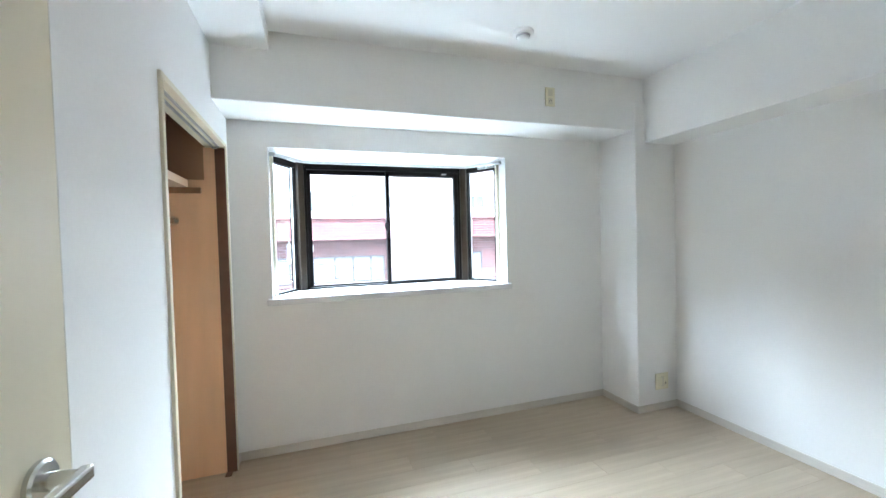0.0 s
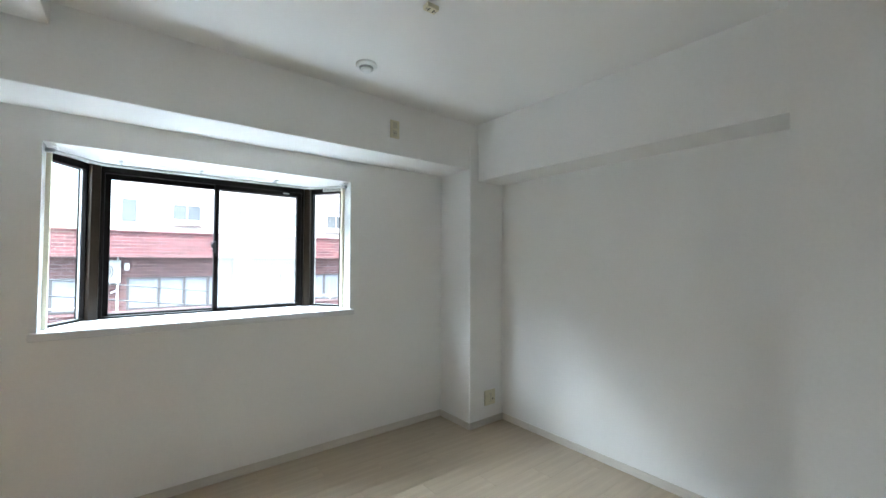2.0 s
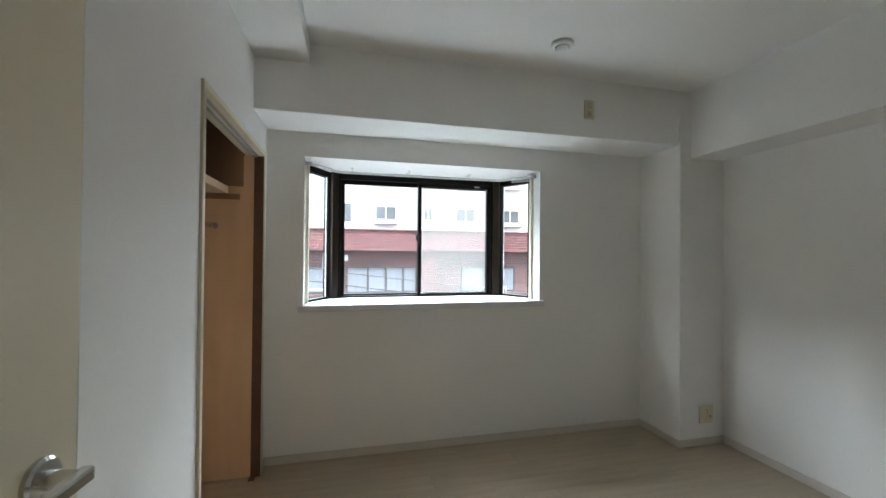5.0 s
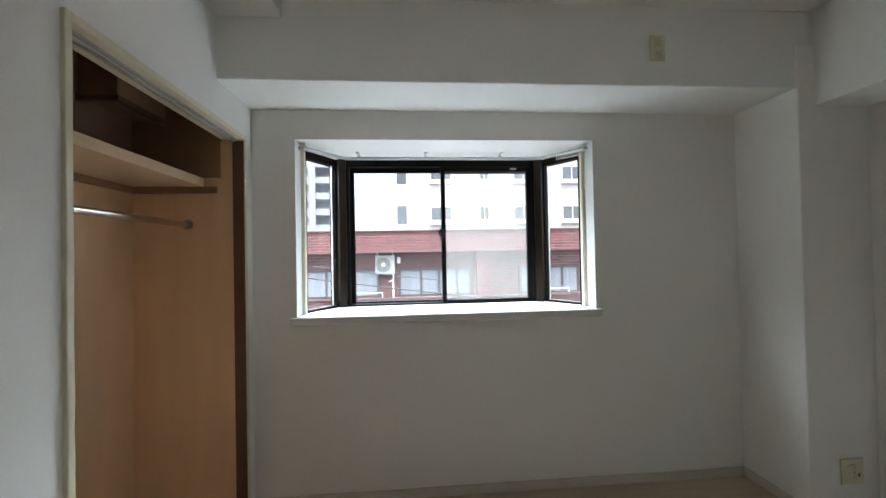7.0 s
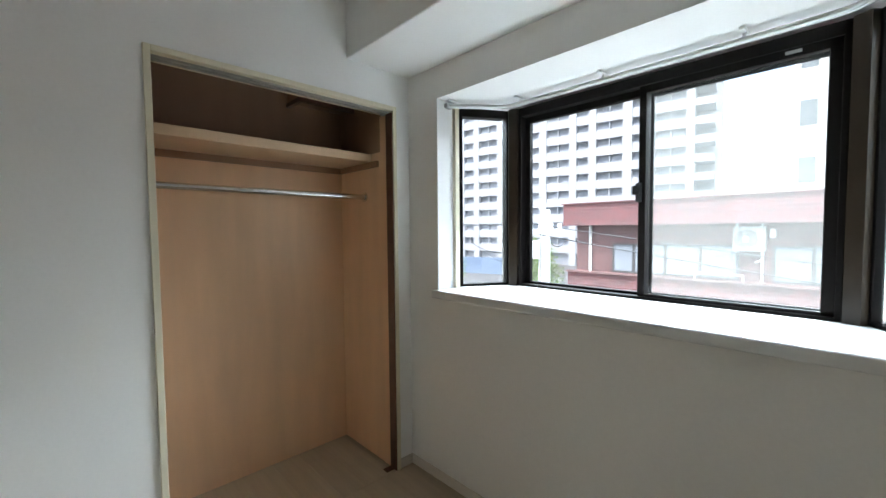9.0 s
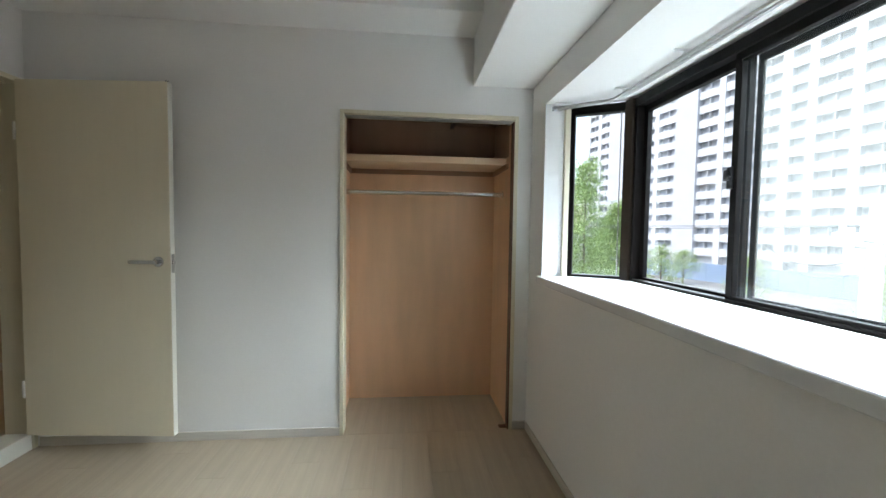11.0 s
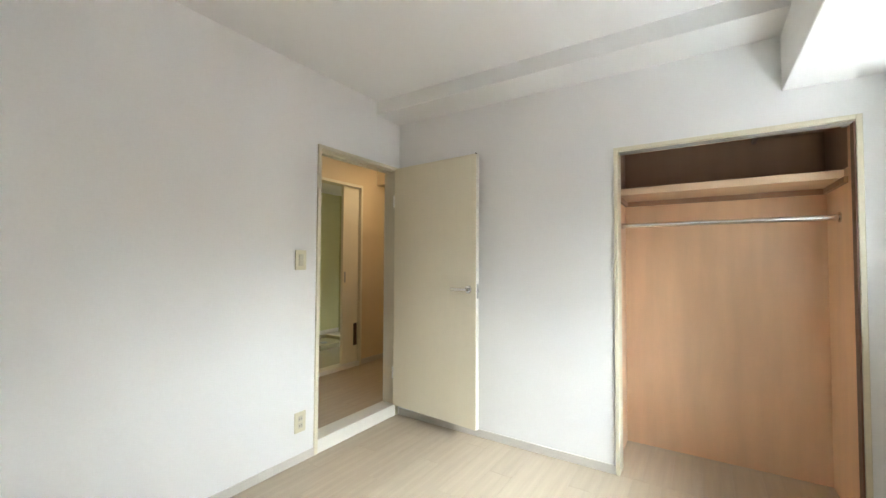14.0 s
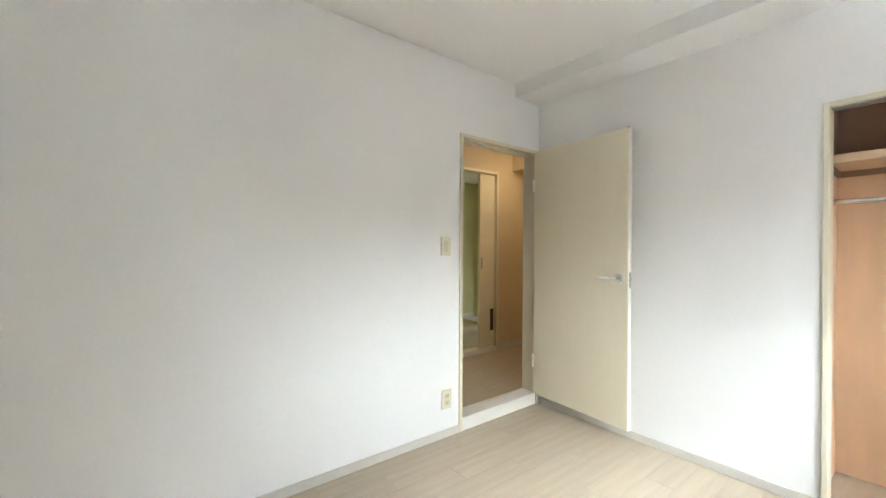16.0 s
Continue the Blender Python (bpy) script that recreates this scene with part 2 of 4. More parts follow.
def thing(name, label, category, group="", at=(0, 0, 0), turn=0.0, kind=""):
    ob = new(name)
    ob.empty_display_size = 0.05
    ob.matrix_basis = pose(*at, 0, 0, turn)
    return tagged(ob, label, category, group, kind)


def add_box(bm, a, b, bevel=0.0, seg=1):
    r = bmesh.ops.create_cube(bm, size=1)
    for v in r["verts"]:
        v.co = Vector([a[i] + (v.co[i] + 0.5) * (b[i] - a[i]) for i in range(3)])
    if bevel:
        edges = list({e for v in r["verts"] for e in v.link_edges})
        bmesh.ops.bevel(bm, geom=edges, offset=bevel, segments=seg, affect="EDGES", profile=0.6)
    return bm


def box(a, b, bevel=0.0, seg=1):
    return add_box(bmesh.new(), a, b, bevel, seg)


def boxes(*pairs, bevel=0.0):
    bm = bmesh.new()
    for a, b in pairs:
        add_box(bm, a, b, bevel)
    return bm


def add_rod(bm, p, q, r, seg=16, r2=None):
    p, q = Vector(p), Vector(q)
    m = Matrix.Translation((p + q) / 2) @ (q - p).to_track_quat("Z", "Y").to_matrix().to_4x4()
    bmesh.ops.create_cone(bm, cap_ends=True, segments=seg, radius1=r, radius2=r if r2 is None else r2, depth=(q - p).length, matrix=m)
    return bm


def rod(p, q, r, seg=16, r2=None):
    return add_rod(bmesh.new(), p, q, r, seg, r2)


def add_prism(bm, outline, z0, z1):
    lo = [bm.verts.new((x, y, z0)) for x, y in outline]
    hi = [bm.verts.new((x, y, z1)) for x, y in outline]
    n = len(outline)
    bm.faces.new(lo[::-1])
    bm.faces.new(hi)
    for i in range(n):
        bm.faces.new((lo[i], lo[(i + 1) % n], hi[(i + 1) % n], hi[i]))
    return bm


def turned(profile, seg=28):
    """A body of revolution round z from (radius, height) pairs."""
    bm = bmesh.new()
    rings = []
    for r, z in profile:
        rings.append([bm.verts.new((r * math.cos(2 * math.pi * i / seg), r * math.sin(2 * math.pi * i / seg), z)) for i in range(seg)])
    for a, b in zip(rings, rings[1:]):
        for i in range(seg):
            bm.faces.new((a[i], a[(i + 1) % seg], b[(i + 1) % seg], b[i]))
    bm.faces.new(rings[0][::-1])
    bm.faces.new(rings[-1])
    return bm


def setting(name, bm, material, label, smooth=False):
    return tagged(new(name, finish(name, bm, material, smooth)), label, name.split("_")[0], kind="structure")


def place_local(bm, m):
    bmesh.ops.transform(bm, matrix=m, verts=bm.verts)
    return bm


# ---- plan, in metres ----
XE, YN, ZC = 3.10, 2.793, 2.468          # east wall, window wall, ceiling
WN, WS, WW = 0.16, 0.12, 0.09            # thickness of window, door and closet walls
BX0, BX1 = 0.220, 1.866                  # bay opening
SILL, HEAD = 0.985, 1.932
CY0, CY1, CTOP = 1.654, 2.705, 1.919     # closet opening with its casing
DX1, DTOP = 0.832, 2.0                   # door opening with its casing
HF = 0.072                               # hall floor above the room floor
HY = -1.15                               # far wall of the hall

# ---- the room ----
floor = setting("floor", box((-0.60, -0.02, -0.12), (XE + 0.1, YN + 0.05, -0.012)), UNDERFLOOR, "pale whitewashed wood-grain floor of the empty room")
setting("ceiling", box((-0.7, -0.12, ZC), (XE + 0.1, YN + WN, ZC + 0.12)), CEILPAPER, "plain white papered ceiling")
setting("wall_north", boxes(((-0.7, YN, -0.12), (XE + 0.1, YN + WN, SILL - 0.025)), ((-0.7, YN, HEAD), (XE + 0.1, YN + WN, ZC)),
                            ((-0.7, YN, SILL - 0.025), (BX0, YN + WN, HEAD)), ((BX1, YN, SILL - 0.025), (XE + 0.1, YN + WN, HEAD))),
        WALLPAPER, "white papered wall with a bay window")
setting("wall_east", box((XE, -0.12, -0.12), (XE + 0.1, YN, ZC)), WALLPAPER, "plain white papered wall")
setting("wall_west", boxes(((-WW, 0, -0.12), (0, CY0 + 0.004, ZC)), ((-WW, CY0 + 0.004, CTOP - 0.004), (0, CY1 - 0.004, ZC)), ((-WW, CY1 - 0.004, -0.12), (0, YN, ZC))),
        WALLPAPER, "white papered wall with a closet opening")
setting("wall_south", boxes(((DX1 - 0.004, -WS, -0.12), (XE + 0.1, 0, ZC)), ((-WW, -WS, DTOP - 0.004), (DX1 - 0.004, 0, ZC)), ((-WW, -WS, -0.12), (0.008, 0, DTOP - 0.004))),
        WALLPAPER, "white papered wall with an open doorway")
setting("trim_beam_north", box((-0.02, 2.428, 2.088), (XE + 0.02, YN + 0.02, ZC + 0.02), 0.004), WALLPAPER, "white papered ceiling beam over the window")
setting("trim_beam_east", box((2.815, 0.3, 2.0), (XE + 0.02, 2.45, ZC + 0.02), 0.004), WALLPAPER, "white papered ceiling beam along the wall")
setting("trim_column", box((2.725, 2.415, -0.01), (XE + 0.02, YN + 0.02, 2.3), 0.004), WALLPAPER, "white papered corner column")
setting("trim_pier", box((2.23, 0, -0.01), (XE, 0.345, ZC)), WALLPAPER, "white papered boxed-out pier")
setting("trim_soffit", box((-0.02, -0.02, 2.365), (0.281, 2.45, ZC + 0.02), 0.003), WALLPAPER, "shallow white papered soffit along the ceiling")

# skirting boards, one run each
SK, SH = 0.008, 0.052
for a, b in (((0, 0.02, 0), (SK, CY0, SH)), ((0, CY1, 0), (SK, YN, SH)), ((SK, YN - SK, 0), (2.725, YN, SH)),
             ((2.725 - SK, 2.415, 0), (2.725, YN - SK, SH)), ((2.725 - SK, 2.415 - SK, 0), (XE, 2.415, SH)),
             ((XE - SK, 0.345, 0), (XE, 2.415 - SK, SH)), ((2.23, 0.345, 0), (XE - SK, 0.345 + SK, SH)),
             ((2.23 - SK, SK, 0), (2.23, 0.345 + SK, SH)), ((DX1, 0, 0), (2.23, SK, SH))):
    setting("baseboard", box(a, b, 0.002), SKIRT, "low pale wood-foil skirting board")

# ---- bay window ----
def bay_window():
    win = thing("window_1", "white bay window with dark bronze sliding and side sashes", "window", kind="structure")
    fx0, fx1, fy, sy = 0.408, 1.664, 3.187, 2.918
    # head lining and outer roof, sill board with a rounded nosing
    part("head_lining", add_prism(bmesh.new(), [(BX0, YN - 0.001), (BX1, YN - 0.001), (BX1, sy + 0.03), (fx1 + 0.04, fy + 0.10), (fx0 - 0.04, fy + 0.10), (BX0, sy + 0.03)], HEAD - 0.001, HEAD + 0.03), WALLPAPER, win, "white head lining")
    part("roof_slab", add_prism(bmesh.new(), [(BX0 - 0.1, YN + WN + 0.002), (BX1 + 0.1, YN + WN + 0.002), (BX1 + 0.08, sy + 0.04), (fx1 + 0.12, fy + 0.2), (fx0 - 0.12, fy + 0.2), (BX0 - 0.08, sy + 0.04)], HEAD + 0.032, HEAD + 0.12), CONCRETE, win)
    bm = add_prism(bmesh.new(), [(BX0, YN - 0.0), (BX1, YN - 0.0), (BX1, sy), (fx1, fy + 0.07), (fx0, fy + 0.07), (BX0, sy)], SILL - 0.026, SILL)
    add_box(bm, (BX0 - 0.027, YN - 0.024, SILL - 0.042), (BX1 + 0.026, YN - 0.0005, SILL + 0.0005), 0.009, 3)
    part("window_sill", bm, SILLPAINT, win, "glossy white sill board with rounded nosing")
    part("apron_slab", add_prism(bmesh.new(), [(BX0 - 0.1, YN + WN + 0.002), (BX1 + 0.1, YN + WN + 0.002), (BX1 + 0.05, sy + 0.05), (fx1 + 0.08, fy + 0.12), (fx0 - 0.08, fy + 0.12), (BX0 - 0.05, sy + 0.05)], SILL - 0.2, SILL - 0.028), CONCRETE, win)
    # white reveals and cream stops
    for s, x in ((1, BX0), (-1, BX1)):
        part("reveal", box((min(x, x + s * 0.004), YN + 0.0, SILL), (max(x, x + s * 0.004), sy - 0.018, HEAD - 0.001)), SILLPAINT, win)
        part("stop_strip", box((min(x - s * 0.002, x + s * 0.024), sy - 0.018, SILL), (max(x - s * 0.002, x + s * 0.024), sy + 0.012, HEAD - 0.012), 0.002), CASING, win, "cream stop strip")
    # corner posts
    for s, x in ((1, fx0), (-1, fx1)):
        bm = bmesh.new()
        add_prism(bm, [(x - s * 0.022, fy - 0.028), (x + s * 0.018, fy - 0.012), (x + s * 0.018, fy + 0.08), (x - s * 0.05, fy + 0.08), (x - s * 0.05, fy + 0.0)][:: s], SILL, 1.915)
        part("corner_post", bm, BRONZE_POST, win, "brown bronze corner post")
    # front frame
    g0, g1 = fx0 + 0.018, fx1 - 0.018
    part("window_frame", boxes(((g0, fy, SILL), (g1, fy + 0.075, SILL + 0.012)), ((g0, fy, 1.872), (g1, fy + 0.075, 1.915)),
                               ((g0, fy, SILL), (g0 + 0.018, fy + 0.075, 1.915)), ((g1 - 0.018, fy, SILL), (g1, fy + 0.075, 1.915)), bevel=0.002), BRONZE, win, "dark bronze aluminium frame")

    def sash(name, x0, x1, y0, st0, st1):
        s = part(name, boxes(((x0, y0, SILL + 0.010), (x1, y0 + 0.026, SILL + 0.024)), ((x0, y0, 1.842), (x1, y0 + 0.026, 1.875)),
                             ((x0, y0, SILL + 0.012), (x0 + st0, y0 + 0.026, 1.873)), ((x1 - st1, y0, SILL + 0.012), (x1, y0 + 0.026, 1.873)), bevel=0.002), BRONZE, win, "dark bronze sliding sash")
        p = part("pane", box((x0 + st0 - 0.004, y0 + 0.011, SILL + 0.022), (x1 - st1 + 0.004, y0 + 0.015, 1.845)), GLASS, s, "clear glass pane")
        p.visible_shadow = False
        return s
    mid = 1.040
    sash("sash", g0 + 0.016, mid + 0.016, fy + 0.042, 0.03, 0.024)
    inner = sash("sash", mid - 0.010, g1 - 0.016, fy + 0.008, 0.028, 0.034)
    bm = boxes(((mid - 0.020, fy + 0.001, 1.395), (mid + 0.004, fy + 0.009, 1.475)), bevel=0.002)
    add_box(bm, (mid - 0.030, fy - 0.005, 1.425), (mid - 0.012, fy + 0.002, 1.465), 0.002)
    add_rod(bm, (mid - 0.008, fy + 0.002, 1.435), (mid - 0.008, fy - 0.008, 1.435), 0.008, 12)
    part("crescent_lock", bm, GASKET, inner, "dark crescent lock")
    part("label_sticker", box((1.49, fy + 0.0055, 1.854), (1.532, fy + 0.0075, 1.864)), GREYPLASTIC, inner, "small grey sticker")
    # insect screen on the outer track
    scr = part("insect_screen", boxes(((mid - 0.0, fy + 0.088, SILL + 0.006), (g1, fy + 0.1, SILL + 0.022)), ((mid - 0.0, fy + 0.088, 1.845), (g1, fy + 0.1, 1.87)),
                                      ((mid - 0.0, fy + 0.088, SILL + 0.02), (mid + 0.02, fy + 0.1, 1.85)), ((g1 - 0.03, fy + 0.088, SILL + 0.02), (g1, fy + 0.1, 1.85))), BRONZE, win, "insect screen outside the sliding sash")
    net = part("netting", box((mid + 0.018, fy + 0.0935, SILL + 0.02), (g1 - 0.028, fy + 0.0945, 1.848)), NET, scr, "pale translucent insect netting")
    net.visible_shadow = False
    # slanted side sashes
    for s, xw, xf in ((1, BX0, fx0), (-1, BX1, fx1)):
        a, b = Vector((xw + s * 0.008, sy + 0.014, 0)), Vector((xf - s * 0.032, fy + 0.0, 0))
        d = (b - a)
        length = d.length
        d.normalize()
        m = Matrix.Translation(a) @ Matrix.Rotation(math.atan2(d.y, d.x), 4, "Z")
        y0, y1 = (0.0, 0.05) if s > 0 else (-0.05, 0.0)
        bm = boxes(((0, y0, SILL), (length, y1, SILL + 0.014)), ((0, y0, 1.872), (length, y1, 1.915)), ((0, y0, SILL), (0.028, y1, 1.915)), ((length - 0.022, y0, SILL), (length, y1, 1.915)), bevel=0.002)
        f = part("side_frame", place_local(bm, m), BRONZE, win, "dark bronze side frame")
        yy0, yy1 = (0.018, 0.022) if s > 0 else (-0.022, -0.018)
        p = part("pane", place_local(box((0.024, yy0, SILL + 0.012), (length - 0.019, yy1, 1.876)), m), GLASS, f, "clear glass pane")
        p.visible_shadow = False
        part("weather_strip", place_local(box((length - 0.040, yy0 - 0.002, SILL + 0.013), (length - 0.035, yy1 + 0.002, 1.873)), m), RAILMETAL, f, "bright edge strip")
    return win


bay_window()


def curtain_rail():
    rail = thing("curtain_rail", "silver double curtain rail bent round the bay window", "curtain rail")
    line = [(0.236, 2.866), (0.30, 2.94), (0.385, 3.05), (0.425, 3.088), (0.47, 3.100), (1.60, 3.100), (1.655, 3.088), (1.70, 3.05), (1.79, 2.94), (1.852, 2.866)]
    for k, (off, z) in enumerate(((0.0, 1.903), (-0.032, 1.897))):
        pts = [(x + (-off * 0.6 if x < 0.4 else off * 0.6 if x > 1.68 else 0), y + off) for x, y in line]
        cu = bpy.data.curves.new("rail_track", "CURVE")
        cu.dimensions, cu.bevel_depth, cu.bevel_resolution = "3D", 0.0085, 3
        sp = cu.splines.new("NURBS")
        sp.points.add(len(pts) - 1)
        for q, (x, y) in zip(sp.points, pts):
            q.co = (x, y, z, 1)
        sp.use_endpoint_u, sp.order_u, sp.resolution_u = True, 3, 8
        tmp = bpy.data.objects.new("rail_tmp", cu)
        scene.collection.objects.link(tmp)
        me = bpy.data.meshes.new_from_object(tmp.evaluated_get(bpy.context.evaluated_depsgraph_get()))
        bpy.data.objects.remove(tmp)
        me.materials.clear()
        me.materials.append(RAILMETAL)
        ob = new("rail_track", me)
        ob.parent = rail
        for x, y in (pts[0], pts[-1]):
            bm = box((x - 0.012, y - 0.014, z - 0.011), (x + 0.012, y + 0.012, z + 0.011), 0.003)
            part("end_cap", bm, GREYPLASTIC, rail, "grey end cap")
    for x, y in ((0.262, 2.88), (0.52, 3.078), (0.93, 3.078), (1.40, 3.078), (1.827, 2.88)):
        bm = boxes(((x - 0.008, y - 0.05, 1.916), (x + 0.008, y + 0.045, 1.9255)), ((x - 0.006, y - 0.01, 1.90), (x + 0.006, y + 0.028, 1.918)), bevel=0.001)
        part("bracket", bm, WHITEPLASTIC, rail)
    base = None
    for i in range(13):
        t = i / 12
        x, y = 1.735 + 0.10 * t, 3.005 - 0.115 * t
        if base is None:
            bm = bmesh.new()
            add_rod(bm, (0, 0, -0.010), (0, 0, 0.003), 0.0035, 8)
            add_rod(bm, (-0.001, 0, -0.019), (0.001, 0, -0.012), 0.005, 8)
            base = part("runner", bm, WHITEPLASTIC, rail)
            base.matrix_basis = pose(x, y, 1.893)
        else:
            r = new("runner", base.data)
            r.parent = rail
            r.matrix_basis = pose(x, y, 1.893)
    return rail


curtain_rail()

# ---- closet ----
IY0, IY1, IX = 1.640, 2.684, -0.520
closet_lining = setting("wall_closet", box((IX - 0.06, IY0 - 0.03, -0.12), (IX, IY1 + 0.09, 2.40)), PLY, "tan wood veneer lining of an open closet")
part("side_panel", box((IX, IY0 - 0.03, -0.12), (-WW - 0.001, IY0, 2.40)), PLY, closet_lining)
part("side_panel", box((IX, IY1, -0.12), (-WW - 0.001, IY1 + 0.09, 2.40)), PLY, closet_lining)
part("top_panel", box((IX - 0.06, IY0 - 0.03, 2.40), (-WW - 0.001, IY1 + 0.09, 2.44)), PLY, closet_lining)
part("lining_inner", boxes(((-WW - 0.004, IY0, 0), (-WW - 0.001, CY0 + 0.0, 2.39)), ((-WW - 0.004, CY0, CTOP + 0.0), (-WW - 0.001, CY1, 2.39))), PLY, closet_lining)


def closet_casing():
    c = thing("trim_closet", "cream closet opening casing with a top track", "casing", kind="structure")
    w = 0.022
    part("jamb", box((-WW - 0.012, CY0, 0), (0.012, CY0 + w, CTOP), 0.002), CASING, c)
    part("jamb", box((-WW - 0.012, CY1 - w, 0), (0.012, CY1, CTOP), 0.002), CASING, c)
    part("header", box((-WW - 0.012, CY0 + w, CTOP - w), (0.0115, CY1 - w, CTOP), 0.002), CASING, c)
    part("stop_strip", box((-0.045, CY1 - w - 0.008, 0.002), (0.007, CY1 - w - 0.0005, CTOP - w - 0.009), 0.001), DARKWOOD, c, "dark wood closing strip")
    part("side_lining", box((-WW - 0.013, CY1 - w - 0.004, 0.002), (-0.0455, CY1 - w - 0.0005, CTOP - w - 0.009)), PLY, c, "tan veneer side lining")
    part("top_track", boxes(((-0.06, CY0 + w + 0.002, CTOP - w - 0.008), (-0.05, CY1 - w - 0.002, CTOP - w)), ((-0.03, CY0 + w + 0.002, CTOP - w - 0.008), (-0.02, CY1 - w - 0.002, CTOP - w))), RAILMETAL, c, "metal folding-door track")
    part("pivot_bracket", box((-0.052, CY1 - 0.06, CTOP - w - 0.018), (-0.028, CY1 - w - 0.016, CTOP - w - 0.009), 0.002), RAILMETAL, c)
    part("pivot_plate", boxes(((-0.05, CY1 - 0.075, 0.001), (-0.015, CY1 - w - 0.002, 0.006)), bevel=0.001), DARKWOOD, c, "dark floor pivot plate")
    return c


closet_casing()
# shade above the closet shelf, put into the colour of darker veneer sheets
SHADEPLY = surface("upper_veneer_shade", (0.36, 0.215, 0.13), 0.6, grain=0.07, grain_scale=7, stretch=(1.6, 1.6, 0.22), stain=0.08, stain_scale=1.6)
part("upper_lining", boxes(((IX, IY0, 1.706), (IX + 0.003, IY1, 2.399)), ((IX + 0.003, IY0, 1.706), (-WW - 0.006, IY0 + 0.003, 2.399)), ((IX + 0.003, IY1 - 0.003, 1.706), (-WW - 0.006, IY1, 2.399))), SHADEPLY, closet_lining, "veneer sheets darkened for the shade above the shelf")
shelf = thing("closet_shelf", "wide tan veneer shelf high in the closet", "shelf")
part("board", box((IX + 0.001, IY0 + 0.001, 1.661), (-0.185, IY1 - 0.001, 1.704), 0.002), SHELF, shelf)
part("ledger", box((IX + 0.001, IY0 + 0.001, 1.628), (IX + 0.02, IY1 - 0.001, 1.660), 0.002), LEDGER, shelf, "dark wood ledger")
part("ledger", box((IX + 0.02, IY1 - 0.018, 1.628), (-0.12, IY1 - 0.001, 1.660), 0.002), LEDGER, shelf)
part("ledger", box((IX + 0.02, IY0 + 0.001, 1.628), (-0.12, IY0 + 0.018, 1.660), 0.002), LEDGER, shelf)
hanger = thing("hanging_rail", "chrome clothes rail across the closet under the shelf", "clothes rail")
part("tube", rod((-0.262, IY0 + 0.004, 1.474), (-0.262, IY1 - 0.004, 1.474), 0.0145, 32), CHROME, hanger, "shiny chrome tube")
for y, s in ((IY0 + 0.0015, 1), (IY1 - 0.0015, -1)):
    bm = rod((-0.262, y, 1.474), (-0.262, y + s * 0.006, 1.474), 0.026, 20)
    add_rod(bm, (-0.262, y, 1.474), (-0.262, y + s * 0.022, 1.474), 0.0165, 20)
    part("flange", bm, CHROME, hanger)
hatch = thing("duct_box", "dark boxed-in duct high in the closet corner", "duct box")
part("case", box((IX + 0.004, 2.36, 1.985), (-0.36, IY1 - 0.004, 2.399), 0.003), LEDGER, hatch)
part("rim", boxes(((IX + 0.004, 2.352, 1.962), (-0.352, 2.374, 1.984)), ((-0.372, 2.374, 1.962), (-0.352, IY1 - 0.004, 1.984))), DARKWOOD, hatch)

# ---- doorway ----
def door_casing():
    c = thing("trim_doorway", "cream door casing with a raised white threshold", "casing", kind="structure")
    w = 0.026
    part("jamb", box((0.004, -WS - 0.012, 0), (0.004 + w, 0.012, DTOP), 0.002), CASING, c)
    part("jamb", box((DX1 - w, -WS - 0.012, 0), (DX1, 0.012, DTOP), 0.002), CASING, c)
    part("header", box((0.004 + w, -WS - 0.012, DTOP - w), (DX1 - w, 0.0115, DTOP), 0.002), CASING, c)
    part("rebate", boxes(((DX1 - w - 0.012, -0.075, 0.09), (DX1 - w, -0.045, DTOP - w)), ((0.03 + w, -0.075, DTOP - w - 0.012), (DX1 - w - 0.012, -0.045, DTOP - w))), CASING, c)
    part("threshold", box((0.004 + w, -WS - 0.011, -0.01), (DX1 - w, 0.004, 0.088), 0.003), CREAM_EDGE, c, "white raised threshold")
    return c


door_casing()


def room_door():
    d = thing("door_1", "cream flush door standing wide open against the wall", "door", at=(0.034, 0.014, 0), turn=-5.0, kind="structure")
    L, T = 0.786, 0.034
    part("leaf", box((0.001, 0, 0.096), (T, L, 1.985), 0.0015), CREAM, d, "cream wood-foil flush leaf")
    part("edge_band", box((0.0015, L, 0.0975), (T - 0.0005, L + 0.002, 1.9835)), CREAM_EDGE, d, "pale edge band")
    part("latch_plate", box((0.006, L + 0.002, 0.985), (T - 0.006, L + 0.004, 1.085), 0.0006), CHROME, d, "steel latch plate")
    part("latch", box((0.011, L + 0.004, 1.03), (0.023, L + 0.012, 1.048), 0.002), CHROME, d)
    for s, x in ((1, T), (-1, 0.001)):
        h = part("handle", place_local(turned([(0.0275, 0), (0.0275, 0.006), (0.024, 0.009), (0.0115, 0.010), (0.0105, 0.042)], 24), Matrix.Translation((x, L - 0.062, 1.045)) @ Matrix.Rotation(s * math.pi / 2, 4, "Y")), CHROME, d, "chrome lever handle", smooth=False)
        bm = bmesh.new()
        xo = x + s * 0.046
        add_box(bm, (min(xo - s * 0.008, xo + s * 0.008), L - 0.185, 1.036), (max(xo - s * 0.008, xo + s * 0.008), L - 0.048, 1.055), 0.005, 3)
        part("lever", bm, CHROME, h)
    for z in (0.35, 1.72):
        bm = rod((T + 0.003, -0.006, z - 0.045), (T + 0.003, -0.006, z + 0.045), 0.0065, 12)
        part("hinge", bm, CREAM_EDGE, d, "pale hinge knuckle")
    bm = rod((T * 0.5, L - 0.012, 1.985), (T * 0.5, L - 0.012, 1.992), 0.008, 12)
    part("roller_catch", bm, SLOT, d, "dark roller catch")
    return d


room_door()

